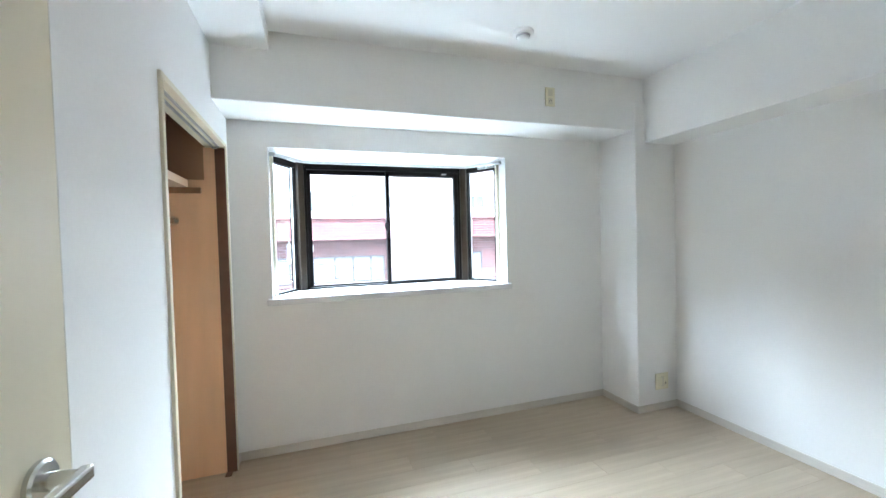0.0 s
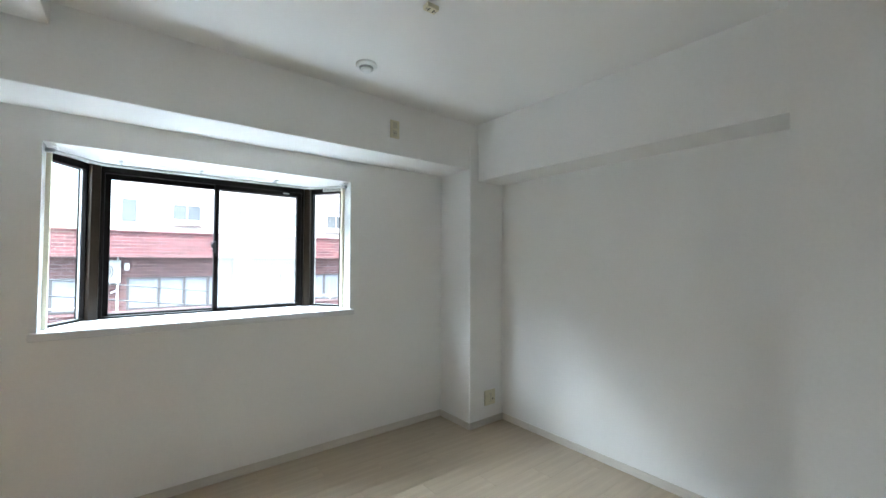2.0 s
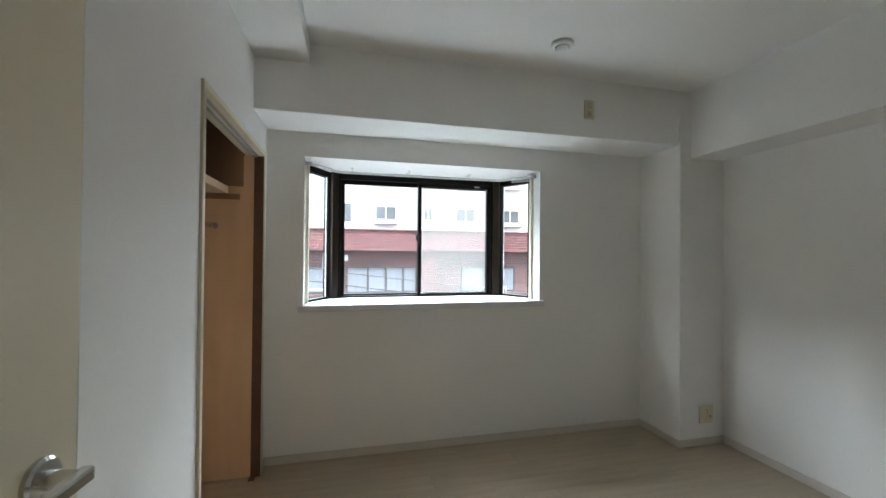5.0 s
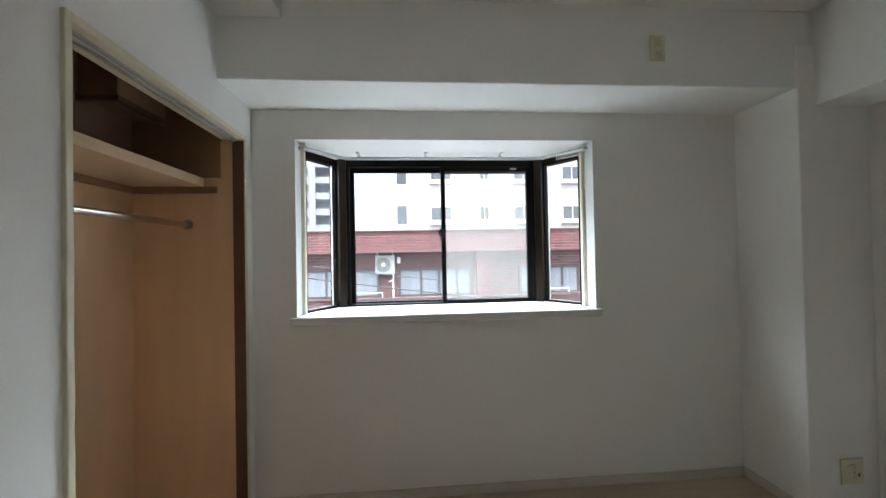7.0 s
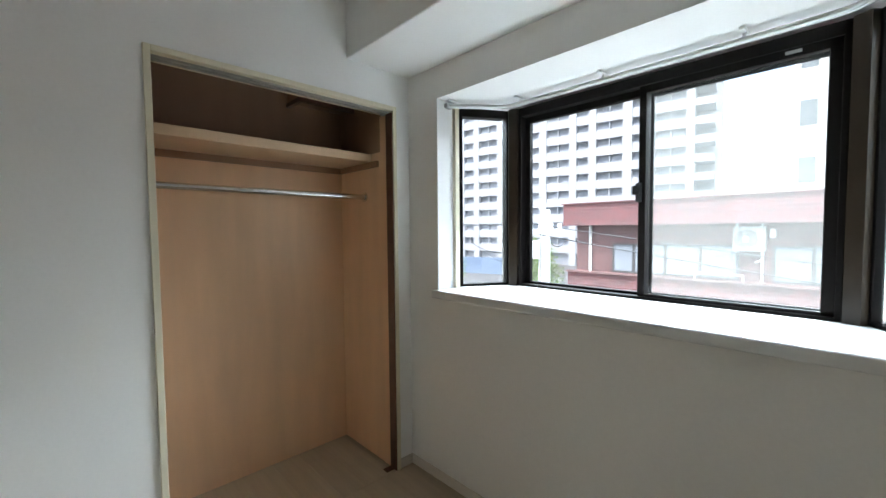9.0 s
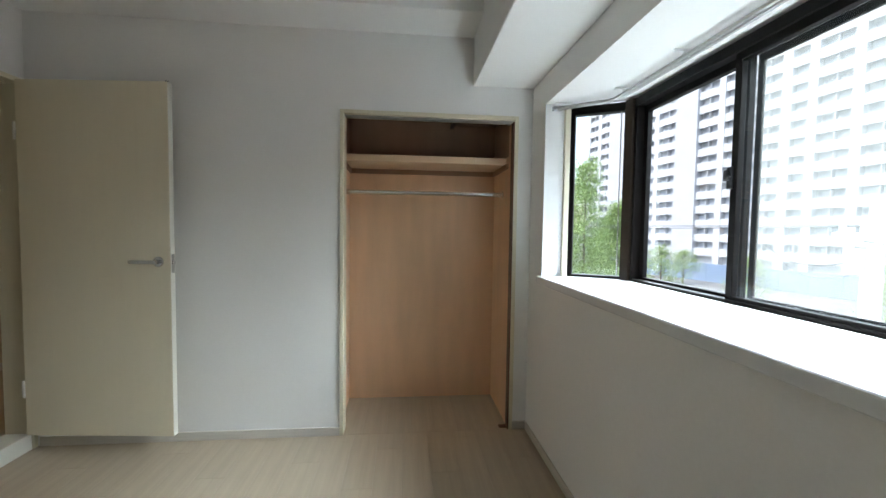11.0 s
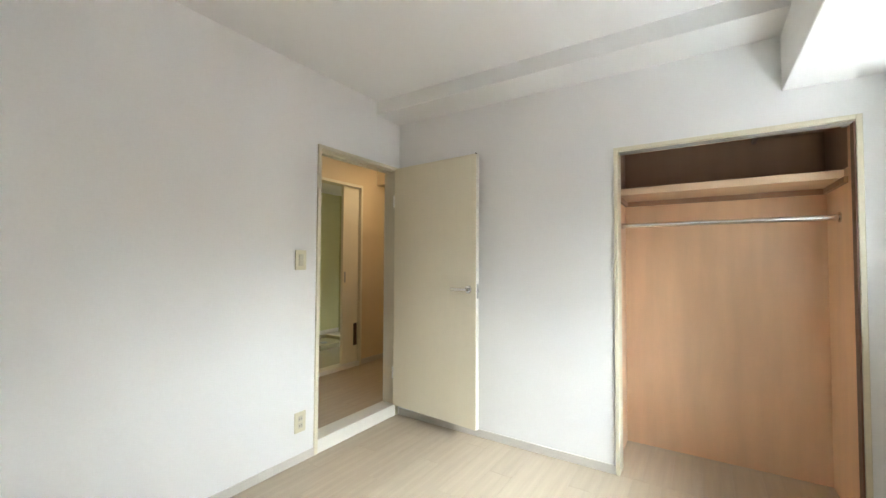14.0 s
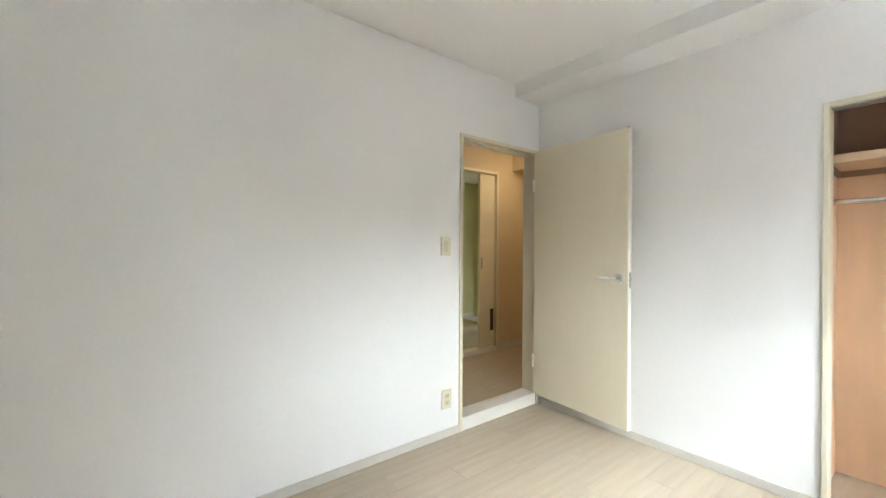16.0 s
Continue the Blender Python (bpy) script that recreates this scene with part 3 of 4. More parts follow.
# ---- small fittings ----
def wall_plate(name, label, category, at, turn, w, h, kind):
    p = thing(name, label, category, at=at, turn=turn)
    part("plate", box((-w / 2, -0.008, -h / 2), (w / 2, -0.0003, h / 2), 0.0025, 2), PLASTIC, p)
    if kind == "socket":
        for dz in (-0.021, 0.021):
            i = part("insert", box((-0.017, -0.0105, dz - 0.017), (0.017, -0.0078, dz + 0.017), 0.001), PLASTIC_IN, p)
            part("slot", boxes(((-0.0085, -0.011, dz - 0.007), (-0.006, -0.0103, dz + 0.006)), ((0.006, -0.011, dz - 0.007), (0.0085, -0.0103, dz + 0.005))), SLOT, i)
    elif kind == "jack":
        i = part("insert", box((-0.017, -0.0105, -0.037), (0.017, -0.0078, 0.037), 0.001), PLASTIC_IN, p)
        part("slot", box((-0.006, -0.011, -0.022), (0.005, -0.0103, -0.012)), SLOT, i)
    elif kind == "aircon":
        i = part("insert", box((-0.018, -0.011, -0.05), (0.018, -0.0078, -0.008), 0.001), PLASTIC_IN, p)
        part("slot", boxes(((-0.008, -0.0115, -0.034), (-0.0055, -0.0108, -0.022)), ((0.0055, -0.0115, -0.034), (0.008, -0.0108, -0.022))), SLOT, i)
        part("cover", box((-0.018, -0.0105, 0.006), (0.018, -0.0078, 0.05), 0.001), PLASTIC_IN, p)
    else:
        for k in (-1, 1):
            part("rocker", box((-0.0165, -0.0125, 0.001 if k > 0 else -0.036), (0.0165, -0.0075, 0.036 if k > 0 else -0.001), 0.0015), PLASTIC_IN, p)
    return p


wall_plate("aircon_outlet", "ivory air-conditioner outlet plate on the beam", "wall outlet", (2.018, 2.428, 2.268), 0, 0.072, 0.125, "aircon")
o = wall_plate("wall_outlet", "ivory double wall outlet near the column foot", "wall outlet", (2.945, 2.415, 0.215), 0, 0.118, 0.122, "none")
part("insert", box((-0.036, -0.0135, -0.03), (-0.004, -0.0125, 0.03), 0.0003), PLASTIC, o)
part("jack", box((0.012, -0.0135, -0.03), (0.042, -0.0125, 0.034), 0.0003), PLASTIC, o)
part("slot", box((0.022, -0.0142, -0.022), (0.032, -0.0134, -0.006)), SLOT, o)
wall_plate("light_switch", "ivory light switch plate beside the door", "light switch", (0.952, 0.0, 1.242), 180, 0.078, 0.122, "rocker")
wall_plate("wall_outlet", "ivory wall outlet near the skirting board", "wall outlet", (0.938, 0.0, 0.247), 180, 0.078, 0.122, "socket")

det = thing("smoke_detector", "round white heat detector on the ceiling", "detector", at=(1.615, 2.07, ZC))
part("base", turned([(0.058, 0.0), (0.06, -0.004), (0.06, -0.014), (0.054, -0.020), (0.03, -0.021)][::-1]), WHITEPLASTIC, det)
part("collar", turned([(0.040, -0.0205), (0.038, -0.030), (0.030, -0.0305)][::-1]), GREYPLASTIC, det, "grey vent ring")
part("cap", turned([(0.034, -0.0295), (0.033, -0.036), (0.024, -0.042), (0.006, -0.0435)][::-1]), WHITEPLASTIC, det, smooth=True)
ros = thing("ceiling_rosette", "small ivory ceiling lamp socket with screws", "lamp socket", at=(1.595, 1.42, ZC))
part("body", box((-0.030, -0.019, -0.021), (0.030, 0.019, -0.0003), 0.003, 2), PLASTIC, ros)
for sx in (-1, 1):
    part("contact_slot", box((sx * 0.012 - 0.003, -0.009, -0.0216), (sx * 0.012 + 0.003, 0.009, -0.0208)), SLOT, ros)
    part("screw", place_local(turned([(0.0042, 0), (0.0042, -0.0016), (0.002, -0.0022)][::-1], 10), Matrix.Translation((sx * 0.023, 0, -0.0209))), CHROME, ros)

# ---- hall and washroom ----
HC = 2.35
setting("floor_hall", box((-1.75, HY, -0.12), (2.0, -WS - 0.011, HF - 0.010)), UNDERFLOOR, "pale wood-grain hall floor")
setting("ceiling_hall", box((-1.85, HY - 0.1, HC), (2.1, -WS, HC + 0.1)), CEILPAPER, "plain hall ceiling")
OX0, OX1, OTOP = -0.715, 0.12, 2.065
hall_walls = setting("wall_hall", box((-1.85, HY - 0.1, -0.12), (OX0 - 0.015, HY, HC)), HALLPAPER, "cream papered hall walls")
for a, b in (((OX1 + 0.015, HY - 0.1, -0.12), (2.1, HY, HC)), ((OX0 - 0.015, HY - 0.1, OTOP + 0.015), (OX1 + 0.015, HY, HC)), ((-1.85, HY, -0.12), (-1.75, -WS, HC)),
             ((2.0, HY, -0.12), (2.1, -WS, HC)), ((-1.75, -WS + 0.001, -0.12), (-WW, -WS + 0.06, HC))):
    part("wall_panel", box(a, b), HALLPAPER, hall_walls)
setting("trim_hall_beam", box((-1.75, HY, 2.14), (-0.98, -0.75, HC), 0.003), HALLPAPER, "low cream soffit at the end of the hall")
for a, b in (((-1.75, HY, HF), (OX0 - 0.03, HY + SK, HF + 0.06)), ((OX1 + 0.03, HY, HF), (2.0, HY + SK, HF + 0.06)), ((-1.75, HY + SK, HF), (-1.75 + SK, -WS, HF + 0.06))):
    setting("baseboard", box(a, b, 0.002), SKIRT, "low pale wood-foil skirting board")
WB = -2.85
setting("floor_washroom", box((-1.95, WB, -0.12), (0.4, HY - 0.1, 0.10)), surface("washroom_vinyl", (0.50, 0.47, 0.36), 0.45, grain=0.06, grain_scale=20, stain=0.06), "beige vinyl washroom floor")
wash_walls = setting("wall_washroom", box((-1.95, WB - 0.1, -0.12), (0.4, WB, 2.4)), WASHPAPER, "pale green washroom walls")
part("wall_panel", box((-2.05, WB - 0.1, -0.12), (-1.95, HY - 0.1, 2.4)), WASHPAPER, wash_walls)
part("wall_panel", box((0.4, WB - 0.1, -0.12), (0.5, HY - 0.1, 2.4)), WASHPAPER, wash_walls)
setting("ceiling_washroom", box((-2.05, WB - 0.1, 2.3), (0.5, HY - 0.1, 2.4)), CEILPAPER, "plain washroom ceiling")
setting("baseboard", box((-1.95, WB, 0.10), (0.4, WB + SK, 0.16), 0.002), SKIRT, "low pale wood-foil skirting board")
wc = thing("trim_washroom", "cream washroom doorway casing with a raised sill", "casing", kind="structure")
part("jamb", box((OX0 - 0.028, HY - 0.112, HF), (OX0, HY + 0.012, OTOP + 0.028), 0.002), CASING, wc)
part("jamb", box((OX1, HY - 0.112, HF), (OX1 + 0.028, HY + 0.012, OTOP + 0.028), 0.002), CASING, wc)
part("header", box((OX0, HY - 0.112, OTOP), (OX1, HY + 0.0115, OTOP + 0.028), 0.002), CASING, wc)
part("sill", box((OX0, HY - 0.111, -0.01), (OX1, HY + 0.011, 0.115), 0.003), CREAM_EDGE, wc, "raised cream sill")
wd = thing("door_2", "cream sliding washroom door standing half open", "door", kind="structure")
part("leaf", box((OX0 + 0.002, HY - 0.062, 0.120), (OX0 + 0.230, HY - 0.027, OTOP - 0.004), 0.002), CREAM, wd)
lv = part("vent_frame", boxes(((OX0 + 0.010, HY - 0.027, 0.30), (OX0 + 0.070, HY - 0.023, 0.308)), ((OX0 + 0.010, HY - 0.027, 0.535), (OX0 + 0.070, HY - 0.023, 0.543)), ((OX0 + 0.014, HY - 0.0268, 0.308), (OX0 + 0.066, HY - 0.0255, 0.535))), SLOT, wd, "dark louvred vent")
for i in range(9):
    part("slat", box((OX0 + 0.015, HY - 0.0254, 0.316 + i * 0.0245), (OX0 + 0.065, HY - 0.021, 0.325 + i * 0.0245)), DARKWOOD, lv)
part("finger_pull", box((OX0 + 0.190, HY - 0.027, 1.0), (OX0 + 0.212, HY - 0.0255, 1.12), 0.0005), RAILMETAL, wd, "recessed finger pull")
pan = thing("washer_pan", "shallow ivory washing-machine drain pan on the floor", "drain pan")
part("tray", boxes(((-1.45, -2.55, 0.1003), (-0.85, -1.95, 0.118)), ((-1.45, -2.55, 0.118), (-0.85, -2.515, 0.165)), ((-1.45, -1.985, 0.118), (-0.85, -1.95, 0.165)), ((-1.45, -2.515, 0.118), (-1.415, -1.985, 0.165)), ((-0.885, -2.515, 0.118), (-0.85, -1.985, 0.165)), bevel=0.004), surface("pan_plastic", (0.50, 0.44, 0.25), 0.45, stain=0.05, stain_scale=6), pan)
part("drain", place_local(turned([(0.05, 0.118), (0.05, 0.126), (0.03, 0.128)], 20), Matrix.Translation((-1.15, -2.25, 0.0))), GREYPLASTIC, pan)


def ceiling_lamp(at, power, label, warm):
    l = thing("ceiling_light", label, "ceiling light", at=at)
    part("base", turned([(0.13, 0.0), (0.13, -0.02), (0.12, -0.025)][::-1]), WHITEPLASTIC, l)
    part("diffuser", turned([(0.118, -0.0255), (0.115, -0.06), (0.09, -0.085), (0.03, -0.092)][::-1]), LAMPGLOW, l, "glowing round diffuser", smooth=True)
    lamp = new("lamp", bpy.data.lights.new("lamp", "AREA"))
    lamp.data.shape, lamp.data.size, lamp.data.energy, lamp.data.color = "DISK", 0.2, power, warm
    lamp.matrix_basis = pose(0, 0, -0.1)
    lamp.parent = l


ceiling_lamp((-0.55, -1.95, 2.30), WASH_LAMP, "round glowing washroom ceiling light", (1.0, 0.9, 0.62))
ceiling_lamp((-0.7, -0.6, HC), HALL_LAMP, "round glowing hall ceiling light", (1.0, 0.75, 0.42))

# ---- outside ----
GZ = -5.6
setting("ground", box((-900, 3.4, GZ - 0.2), (900, 1500, GZ)), PAVING, "grey paved ground between the buildings")
setting("ground", box((-900, -900, GZ - 0.2), (900, 3.4, GZ - 0.001)), PAVING, "grey paved ground under the house")
setting("road", box((-120, 5.2, GZ), (120, 9.4, GZ + 0.012)), ASPHALT, "narrow asphalt street")
setting("kerb", boxes(((-120, 5.0, GZ), (120, 5.2, GZ + 0.13)), ((-120, 9.4, GZ), (120, 9.6, GZ + 0.13))), CONCRETE, "concrete kerbs along the street")
setting("wall_outer", boxes(((-4, YN + 0.002, GZ), (-0.7, YN + WN, 5.5)), ((XE + 0.1, YN + 0.002, GZ), (6, YN + WN, 5.5)), ((-0.7, YN + 0.002, GZ), (XE + 0.1, YN + WN, -0.121)), ((-0.7, YN + 0.002, ZC + 0.001), (XE + 0.1, YN + WN, 5.5))), CONCRETE, "painted concrete outer wall of the house")


def brick_block():
    h = thing("brick_building", "red brick low building with a deep parapet across the street", "building", at=(0, 0, 0.14))
    x0, x1, y = -4.25, 16.0, 12.0
    part("wall", box((x0 + 0.25, y + 0.35, GZ - 0.14), (x1, y + 8, 1.28)), BRICK_BROWN, h, "shaded brown brick wall")
    part("parapet", box((x0, y, 1.27), (x1 + 0.2, y + 7.0, 1.84)), BRICK_RED, h, "red brick parapet band")
    part("coping", box((x0 - 0.04, y - 0.05, 1.838), (x1, y + 0.25, 1.87)), BRICK_RED, h, "red brick coping")
    part("drip_edge", box((x0 - 0.02, y - 0.03, 1.235), (x1, y + 0.36, 1.272)), BRICK_BROWN, h, "dark drip edge")
    part("lower_band", box((x0 + 0.1, y + 0.1, GZ - 0.14), (x1, y + 0.351, -0.10)), BRICK_RED, h, "red brick lower band")
    part("ledge", box((x0 + 0.06, y + 0.04, -0.10), (x1, y + 0.35, -0.055)), BRICK_BROWN, h, "brick ledge")
    part("pier", box((2.75, y + 0.12, -0.06), (3.25, y + 0.351, 1.236)), BRICK_RED, h, "red brick pier")
    part("downpipe", rod((-3.55, y + 0.27, -0.05), (-3.55, y + 0.27, 1.23), 0.04, 12), RENDER_WHITE, h, "white downpipe")
    for a, b, cuts in ((-2.95, -0.12, (0.2, 0.47, 0.74)), (0.47, 2.6, (0.3, 0.55, 0.8)), (4.05, 5.9, (0.4, 0.72)), (7.0, 9.4, (0.5,)), (10.4, 13.4, (0.33, 0.66))):
        w = part("window", boxes(((a, y + 0.30, -0.05), (b, y + 0.353, 0.0)), ((a, y + 0.30, 0.70), (b, y + 0.353, 0.745)), ((a, y + 0.30, 0.0), (a + 0.05, y + 0.353, 0.70)), ((b - 0.05, y + 0.30, 0.0), (b, y + 0.353, 0.70))), DARKFRAME, h, "dark sash window with pale curtains")
        edges = [a + 0.05] + [a + (b - a) * c for c in cuts] + [b - 0.05]
        for c in edges[1:-1]:
            part("mullion", box((c - 0.035, y + 0.31, 0.0), (c + 0.035, y + 0.352, 0.70)), DARKFRAME, w)
        for p, q in zip(edges, edges[1:]):
            part("pane", box((p + 0.001, y + 0.335, 0.001), (q - 0.001, y + 0.3515, 0.699)), CURTAIN, w, "curtained pane")
    for x in (-0.95, 4.6):
        r = part("balcony_rail", boxes(((x, y + 0.16, 0.07), (x + 0.95, y + 0.19, 0.10)), ((x, y + 0.16, -0.054), (x + 0.03, y + 0.19, 0.07)), ((x + 0.92, y + 0.16, -0.054), (x + 0.95, y + 0.19, 0.07))), RENDER_WHITE, h, "white flower rail")
    return h


brick_block()


def air_conditioner(at):
    a = thing("air_conditioner", "white outdoor air-conditioner unit hung on the brick wall", "air conditioner", at=at)
    part("case", box((-0.28, 0, -0.28), (0.28, 0.22, 0.26), 0.015, 2), ACWHITE, a)
    g = part("fan_guard", place_local(turned([(0.205, 0), (0.205, 0.012), (0.19, 0.014), (0.05, 0.016)], 28), Matrix.Translation((-0.05, 0.0, -0.01)) @ Matrix.Rotation(math.pi / 2, 4, "X")), ACDARK, a, "round dark fan opening")
    for r in (0.17, 0.12, 0.07):
        bm = bmesh.new()
        for i in range(24):
            t0, t1 = 2 * math.pi * i / 24, 2 * math.pi * (i + 1) / 24
            add_rod(bm, (-0.05 + r * math.cos(t0), -0.018, -0.01 + r * math.sin(t0)), (-0.05 + r * math.cos(t1), -0.018, -0.01 + r * math.sin(t1)), 0.006, 4)
        part("ring", bm, ACWHITE, g)
    part("hub", place_local(turned([(0.05, 0.016), (0.05, 0.022), (0.02, 0.026)], 16), Matrix.Translation((-0.05, 0.0, -0.01)) @ Matrix.Rotation(math.pi / 2, 4, "X")), WHITEPLASTIC, g)
    for x in (-0.22, 0.22):
        part("hanger", box((x - 0.015, 0.02, 0.26), (x + 0.015, 0.05, 0.33)), GREYPLASTIC, a)
        part("foot_bar", box((x - 0.015, 0.02, -0.31), (x + 0.015, 0.24, -0.28)), GREYPLASTIC, a)
    bm = rod((0.22, 0.16, -0.28), (0.22, 0.16, -0.98), 0.022, 10)
    add_rod(bm, (0.22, 0.16, -0.45), (0.10, 0.2, -0.52), 0.018, 10)
    part("pipe", bm, WHITEPLASTIC, a, "white lagged pipe")
    part("isolator", box((0.34, 0.06, 0.02), (0.44, 0.2, 0.2), 0.01), RENDER_WHITE, a, "white electric box")
    return a


air_conditioner((0.08, 12.11, 1.04))


def white_block():
    h = thing("white_building", "white rendered apartment building behind the brick one", "building")
    y, x0, x1, top = 20.0, 0.9, 24.0, 11.5
    part("wall", box((x0, y, GZ), (x1, y + 9, top)), RENDER_WHITE, h)
    part("roof", box((x0 - 0.15, y - 0.15, top), (x1, y + 9, top + 0.25)), CONCRETE, h, "flat concrete roof edge")
    part("stair_strip", box((x0 - 0.9, y + 0.5, GZ), (x0 + 0.001, y + 5, top - 0.5)), CONCRETE, h, "grey stair tower strip")
    zs = (1.0, 3.3, 5.3, 7.3, 9.3)
    for z in zs:
        part("stair_window", box((x0 - 0.72, y + 0.47, z - 0.45), (x0 - 0.25, y + 0.52, z + 0.45)), FARGLASS, h, "grey stair window")
        for x, wd_ in ((2.35, 1.05), (4.5, 0.5), (6.5, 1.05), (9.0, 1.05), (11.4, 1.05), (14.2, 1.05)):
            w = part("window", boxes(((x - wd_ / 2, y - 0.03, z - 0.36), (x + wd_ / 2, y + 0.004, z - 0.32)), ((x - wd_ / 2, y - 0.03, z + 0.30), (x + wd_ / 2, y + 0.004, z + 0.34)), ((x - wd_ / 2, y - 0.03, z - 0.32), (x - wd_ / 2 + 0.04, y + 0.004, z + 0.30)), ((x + wd_ / 2 - 0.04, y - 0.03, z - 0.32), (x + wd_ / 2, y + 0.004, z + 0.30)), ((x - 0.02, y - 0.03, z - 0.32), (x + 0.02, y + 0.004, z + 0.30))), CONCRETE, h)
            part("pane", box((x - wd_ / 2 + 0.041, y - 0.012, z - 0.319), (x - 0.021, y - 0.0005, z + 0.299)), FARGLASS, w)
            part("pane", box((x + 0.021, y - 0.012, z - 0.319), (x + wd_ / 2 - 0.041, y - 0.0005, z + 0.299)), FARGLASS, w)
            if wd_ > 0.8:
                part("flower_rail", boxes(((x - wd_ / 2 - 0.05, y - 0.2, z - 0.44), (x + wd_ / 2 + 0.05, y - 0.17, z - 0.41)), ((x - wd_ / 2 - 0.05, y - 0.2, z - 0.56), (x + wd_ / 2 + 0.05, y - 0.001, z - 0.53))), CONCRETE, w)
    return h


white_block()


def tower():
    """A long balcony slab: rows of narrow and wide balcony bays between piers, and a stepped end with side balconies."""
    ux = Vector((-87.0, -15.5, 0)).normalized()
    ang = math.degrees(math.atan2(ux.y, ux.x))
    h = thing("apartment_tower", "tall grey-white apartment tower with rows of balconies", "building", at=(-16.2, 73.4, GZ), turn=ang)
    floors, pitch = 19, 2.92
    top = floors * pitch + 1.5
    widths = (1.1, -4.4, 1.3, -2.2, 1.5, -4.4, 1.3, -2.2, 1.3, -4.4, 1.5, -2.2, 1.3, -4.4, 1.3, -4.4, 1.3, -2.4, 1.5, -4.4, 1.3, -4.4, 1.3, -4.4, 5.4,
              -5.0, 1.2, -4.6, 1.2, -3.8, 6.0, -3.8, 1.2, -3.8, 0.8)
    length = sum(abs(w) for w in widths)
    part("wall", box((0, -16, 0), (length, -1.0, top)), TOWERPIER, h)
    part("roof", box((-0.3, -16, top), (length + 0.3, 0.2, top + 0.9)), TOWERPAINT, h)
    bays, x = [], 0.0
    for w in widths:
        if w > 0:
            part("pier", box((x, -1.0, 0), (x + w, 0.14 if w < 3 else 0.5, top)), TOWERPAINT if w < 3 else TOWERPIER, h, "pale wall strip" if w < 3 else "plain grey pier")
            x += w
        else:
            bays.append((x, -w))
            x -= w
    cache = {}
    for i in range(1, floors):
        for x, w in bays:
            if w not in cache:
                b = part("balcony", boxes(((0.002, -1.0, -0.2), (w - 0.002, 0, 0.0)), ((0.002, -0.14, 0.0), (w - 0.002, 0.0, 0.98)), ((0.002, -0.3, -0.62), (w - 0.002, 0.0, -0.2))), TOWERPAINT, h, "pale balcony parapet")
                rail = part("top_rail", boxes(((0.002, -0.09, 1.16), (w - 0.002, -0.04, 1.21)), *(((w * k / 5, -0.08, 0.98), (w * k / 5 + 0.05, -0.05, 1.16)) for k in range(1, 5))), TOWERPIER, b)
                g = part("window", box((0.25, -1.0, 0.05), (w - 0.25, -0.95, 2.15)), TOWERDARK, h, "grey recessed window")
                d = part("divider", box((w * 0.5 - 0.08, -0.95, 0.0), (w * 0.5 + 0.08, -0.2, 2.3)), TOWERPAINT, h)
                cache[w] = (b.data, g.data, d.data, rail.data)
                d.matrix_basis = pose(x, 0, i * pitch)
            else:
                b, g, rail = new("balcony", cache[w][0]), new("window", cache[w][1]), new("top_rail", cache[w][3])
                b.parent = g.parent = h
                rail.parent = b
                if w > 3:
                    d = new("divider", cache[w][2])
                    d.parent = h
                    d.matrix_basis = pose(x, 0, i * pitch)
            b.matrix_basis = pose(x, 0, i * pitch)
            g.matrix_basis = pose(x, 0, i * pitch)
    # the end face steps back, with one projecting balcony a storey
    part("end_wall", box((-3.4, -13.0, 0), (-0.001, -5.0, top - 1.0)), TOWERPIER, h, "grey stepped end wall")
    side = None
    for i in range(1, floors):
        if side is None:
            side = part("end_balcony", boxes(((-2.6, -4.999, -0.2), (-0.001, -0.6, 0.0)), ((-2.6, -0.74, 0.0), (-0.001, -0.6, 1.0)), ((-2.6, -4.999, 0.0), (-2.46, -0.74, 1.0))), TOWERPAINT, h, "pale projecting end balcony")
            e = side
        else:
            e = new("end_balcony", side.data)
            e.parent = h
        e.matrix_basis = pose(0, 0, i * pitch)
    return h


tower()


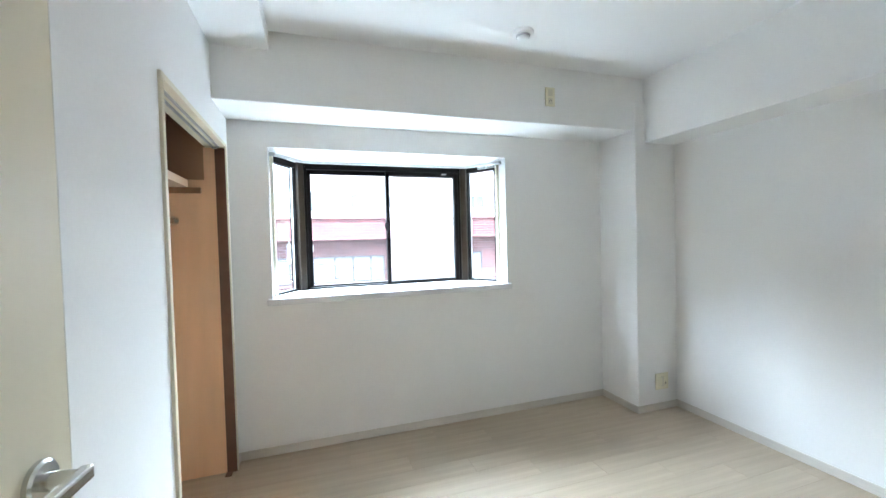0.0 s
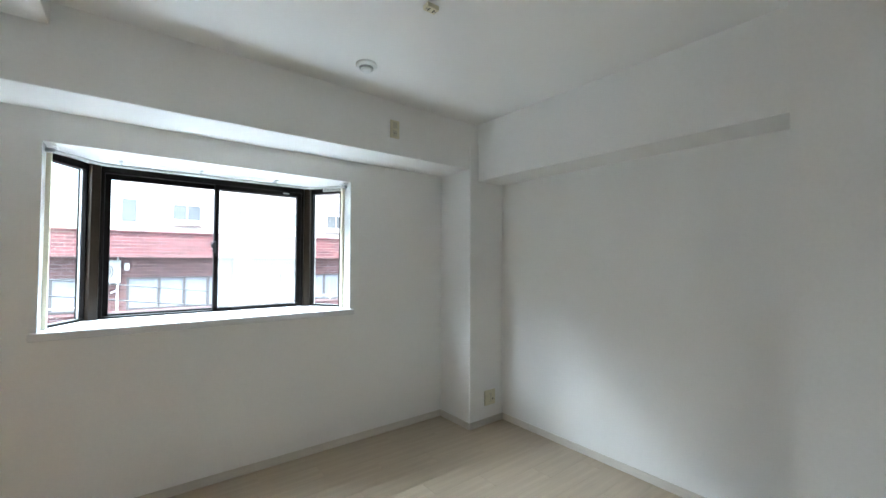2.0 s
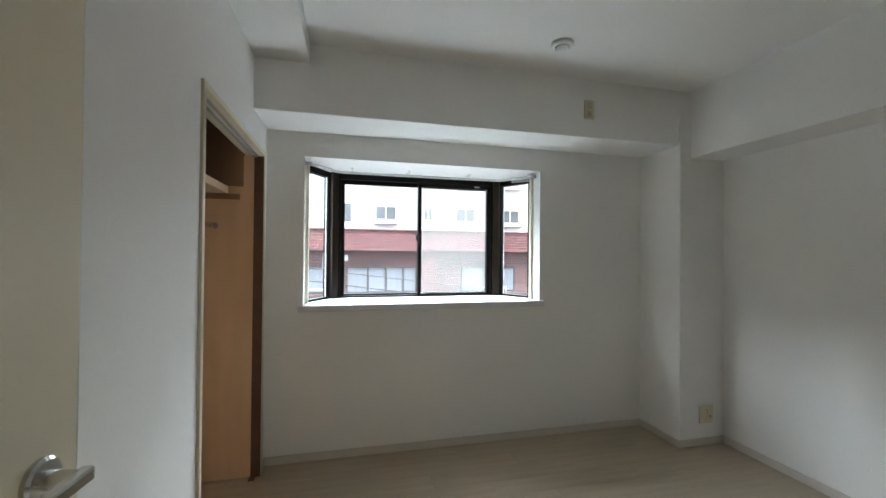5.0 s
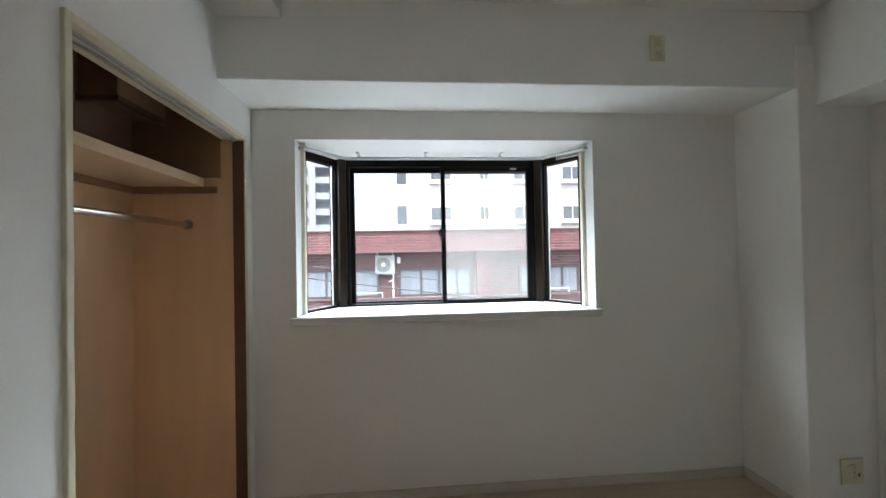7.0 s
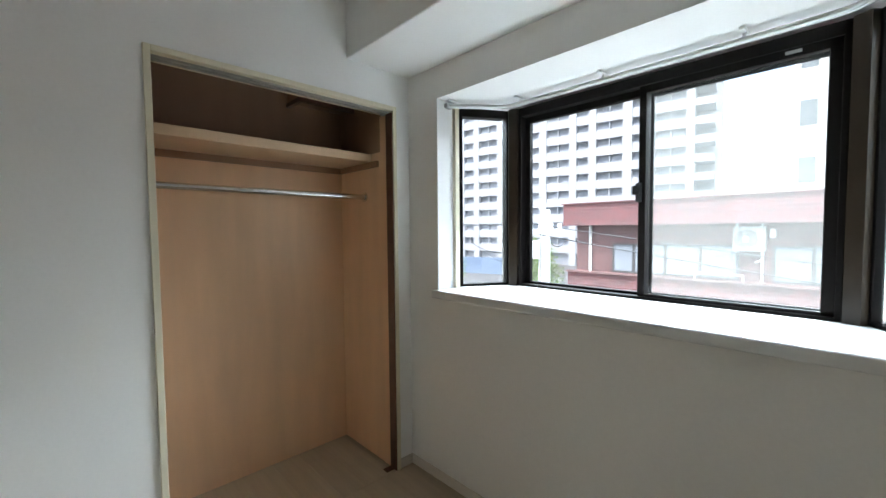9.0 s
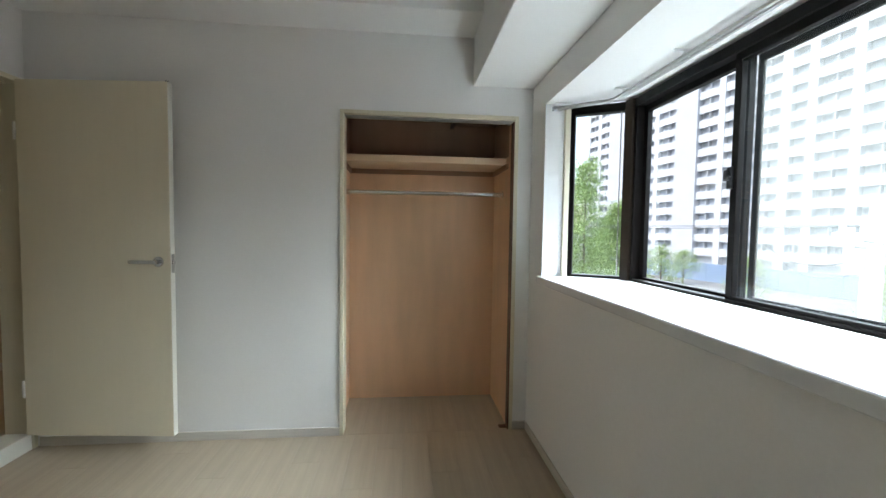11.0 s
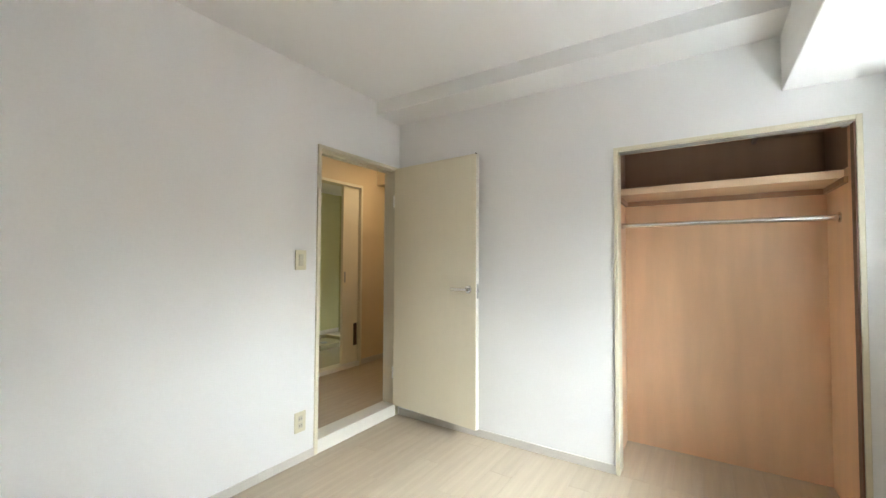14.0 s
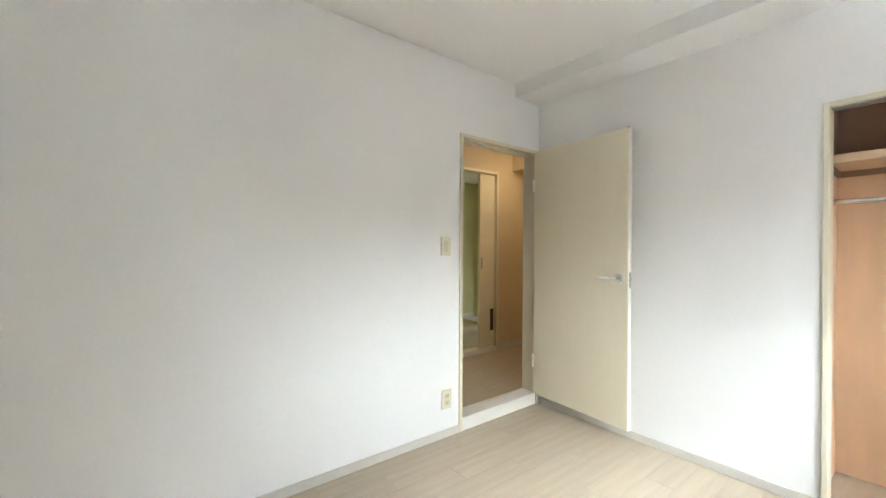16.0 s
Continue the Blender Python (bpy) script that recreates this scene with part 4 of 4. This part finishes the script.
def tree(at, height, spread, leaves, seed, label):
    rng = random.Random(seed)
    t = thing("tree", label, "tree", group="trees by the tower", at=at)
    bm = bmesh.new()
    add_rod(bm, (0, 0, 0), (0.1, 0.05, height * 0.5), 0.11, 10, 0.06)
    add_rod(bm, (0.1, 0.05, height * 0.49), (0.0, 0.1, height * 0.95), 0.06, 8, 0.01)
    tips = []
    for i in range(46):
        z = height * (0.22 + 0.74 * i / 46)
        a = i * 2.4 + rng.uniform(-0.4, 0.4)
        r = spread * (1.05 - 0.85 * (i / 46) ** 1.5) * rng.uniform(0.55, 1.0)
        tip = Vector((r * math.cos(a), r * math.sin(a), z + r * rng.uniform(0.1, 0.4)))
        add_rod(bm, (0.05, 0.05, z - 0.1), tip, 0.024, 5, 0.005)
        tips.append(tip)
    part("trunk", bm, BARK, t, "dark trunk and limbs")
    verts, faces = [], []
    per = leaves // len(tips)
    for tip in tips:
        for k in range(per):
            f = rng.uniform(0.25, 1.12)
            c = Vector((tip.x * f, tip.y * f, tip.z + (1 - f) * -0.15)) + Vector((rng.gauss(0, 0.22), rng.gauss(0, 0.22), rng.gauss(0, 0.24)))
            s = rng.uniform(0.035, 0.085)
            q = Euler((rng.uniform(-1.2, 1.2), rng.uniform(-1.2, 1.2), rng.uniform(0, 6.28))).to_matrix()
            n = len(verts)
            for dx, dy in ((-1, 0), (0, -0.5), (1, 0), (0, 0.5)):
                verts.append(tuple(c + q @ Vector((dx * s, dy * s, 0.0))))
            faces.append((n, n + 1, n + 2, n + 3))
    me = bpy.data.meshes.new("crown")
    me.from_pydata(verts, [], faces)
    me.materials.append(LEAF)
    crown = new("crown", me)
    crown.parent = t
    tagged(crown, "loose light green foliage")
    return t


for k, (x, y, hh, sp) in enumerate(((-17.5, 11.3, 10.9, 2.0), (-22.0, 11.6, 11.6, 2.4), (-20.0, 14.6, 8.8, 2.2), (-27.0, 12.5, 11.0, 2.8), (-30.0, 19.5, 8.6, 2.6), (-13.0, 25.0, 5.8, 1.9), (-17.5, 30.5, 6.2, 2.3), (-34.0, 27.0, 5.6, 2.6),
                                    (-30.0, 33.0, 4.8, 2.5), (-45.0, 31.0, 5.8, 3.0), (-40.0, 24.0, 7.4, 3.0), (-48.0, 40.0, 4.6, 2.8))):
    tree((x, y, GZ), hh, sp, 15000 if k < 4 else 6000, 40 + k, "feathery light green tree near the street" if k < 4 else "low rounded green tree before the tower")

hoarding = thing("site_fence", "blue painted site fence before the tower", "fence", at=(-50.0, 45.0, GZ), turn=16.0)
for i in range(12):
    part("panel", box((-18 + i * 3.0, 0, 0.05), (-15.03 + i * 3.0, 0.06, 2.6)), BLUEPAINT, hoarding)
for i in range(13):
    part("post", box((-18.08 + i * 3.0, 0.061, 0), (-17.96 + i * 3.0, 0.16, 2.6)), GREYPLASTIC, hoarding)


def wire(p, q, sag, r, label):
    bm = bmesh.new()
    n, last = 14, None
    for i in range(n + 1):
        t = i / n
        v = Vector(p).lerp(Vector(q), t) - Vector((0, 0, sag * 4 * t * (1 - t)))
        if last is not None:
            add_rod(bm, last, v, r, 6)
        last = v
    return tagged(new("overhead_cable", finish("overhead_cable", bm, CABLE)), label, "cable", "overhead cables")


pole = thing("utility_pole", "grey concrete utility pole beside the street", "utility pole", at=(-3.6, 10.0, GZ))
part("shaft", rod((0, 0, 0), (0, 0, 7.35), 0.13, 14, 0.10), CONCRETE, pole)
part("crossarm", box((-0.05, -0.8, 6.78), (0.05, 0.8, 6.88), 0.01), GREYPLASTIC, pole)
for dy in (-0.65, -0.25, 0.25, 0.65):
    part("insulator", rod((0, dy, 6.88), (0, dy, 7.03), 0.045, 10), WHITEPLASTIC, pole)
part("junction_box", box((-0.32, -0.16, 6.15), (-0.11, 0.16, 6.6), 0.02, 2), RENDER_WHITE, pole, "pale junction box")
part("cable_bundle", rod((-0.14, -0.05, 5.2), (-0.14, -0.05, 6.16), 0.03, 10), GREYPLASTIC, pole)
wire((-3.6, 9.35, 1.42), (16.0, 8.2, -0.45), 0.25, 0.009, "grey overhead cable along the street")
wire((-3.6, 9.75, 1.15), (16.0, 8.6, -0.75), 0.3, 0.012, "thick grey overhead cable along the street")
wire((-3.6, 10.25, 1.42), (-60.0, 12.5, 2.3), 0.12, 0.012, "grey overhead cable along the street")
wire((-3.6, 10.65, 1.42), (-45.0, 17.5, 2.1), 0.2, 0.011, "grey overhead cable along the street")
wire((-3.72, 10.0, 0.85), (-12.0, 16.5, 0.7), 0.35, 0.014, "thick grey overhead cable beside the pole")
wire((-3.72, 10.0, 0.65), (-9.0, 14.0, 0.35), 0.3, 0.010, "grey drop cable beside the pole")
wire((-3.5, 10.05, 0.95), (-4.3, 12.2, 0.9), 0.12, 0.010, "grey drop cable to the brick building")

# ---- floor boards ----
def lay(parent, x0, x1, y0, y1, z, width, long, seed, joined=False, dirx=True):
    """Boards laid end to end in staggered rows; full boards share one mesh."""
    rng = random.Random(seed)
    cache = {}
    y, row = y0, 0
    while y < y1 - 0.005:
        w = min(width, y1 - y)
        x = x0 - (row * 0.37 % 1.0) * long
        while x < x1 - 0.005:
            a, b = max(x, x0), min(x + long, x1)
            if b - a > 0.01:
                key = (round(b - a, 3), round(w, 3))
                if key not in cache:
                    bm = box((0, 0.0002, -0.011), (b - a - 0.0004, w - 0.0002, 0), 0.0005)
                    cache[key] = finish("board", bm, BOARD)
                ob = new("board", cache[key])
                ob.parent = parent
                ob.matrix_basis = pose(a, y, z)
            x += long
        y += w
        row += 1


lay(floor, 0.0, XE, 0.0, YN, 0.0, 0.145, 0.91, 3)
lay(floor, IX, -0.0005, IY0, IY1, 0.0, 0.145, 0.91, 5)
lay(bpy.data.objects["floor_hall"], -1.75, 2.0, HY, -WS - 0.012, HF, 0.145, 0.91, 8)
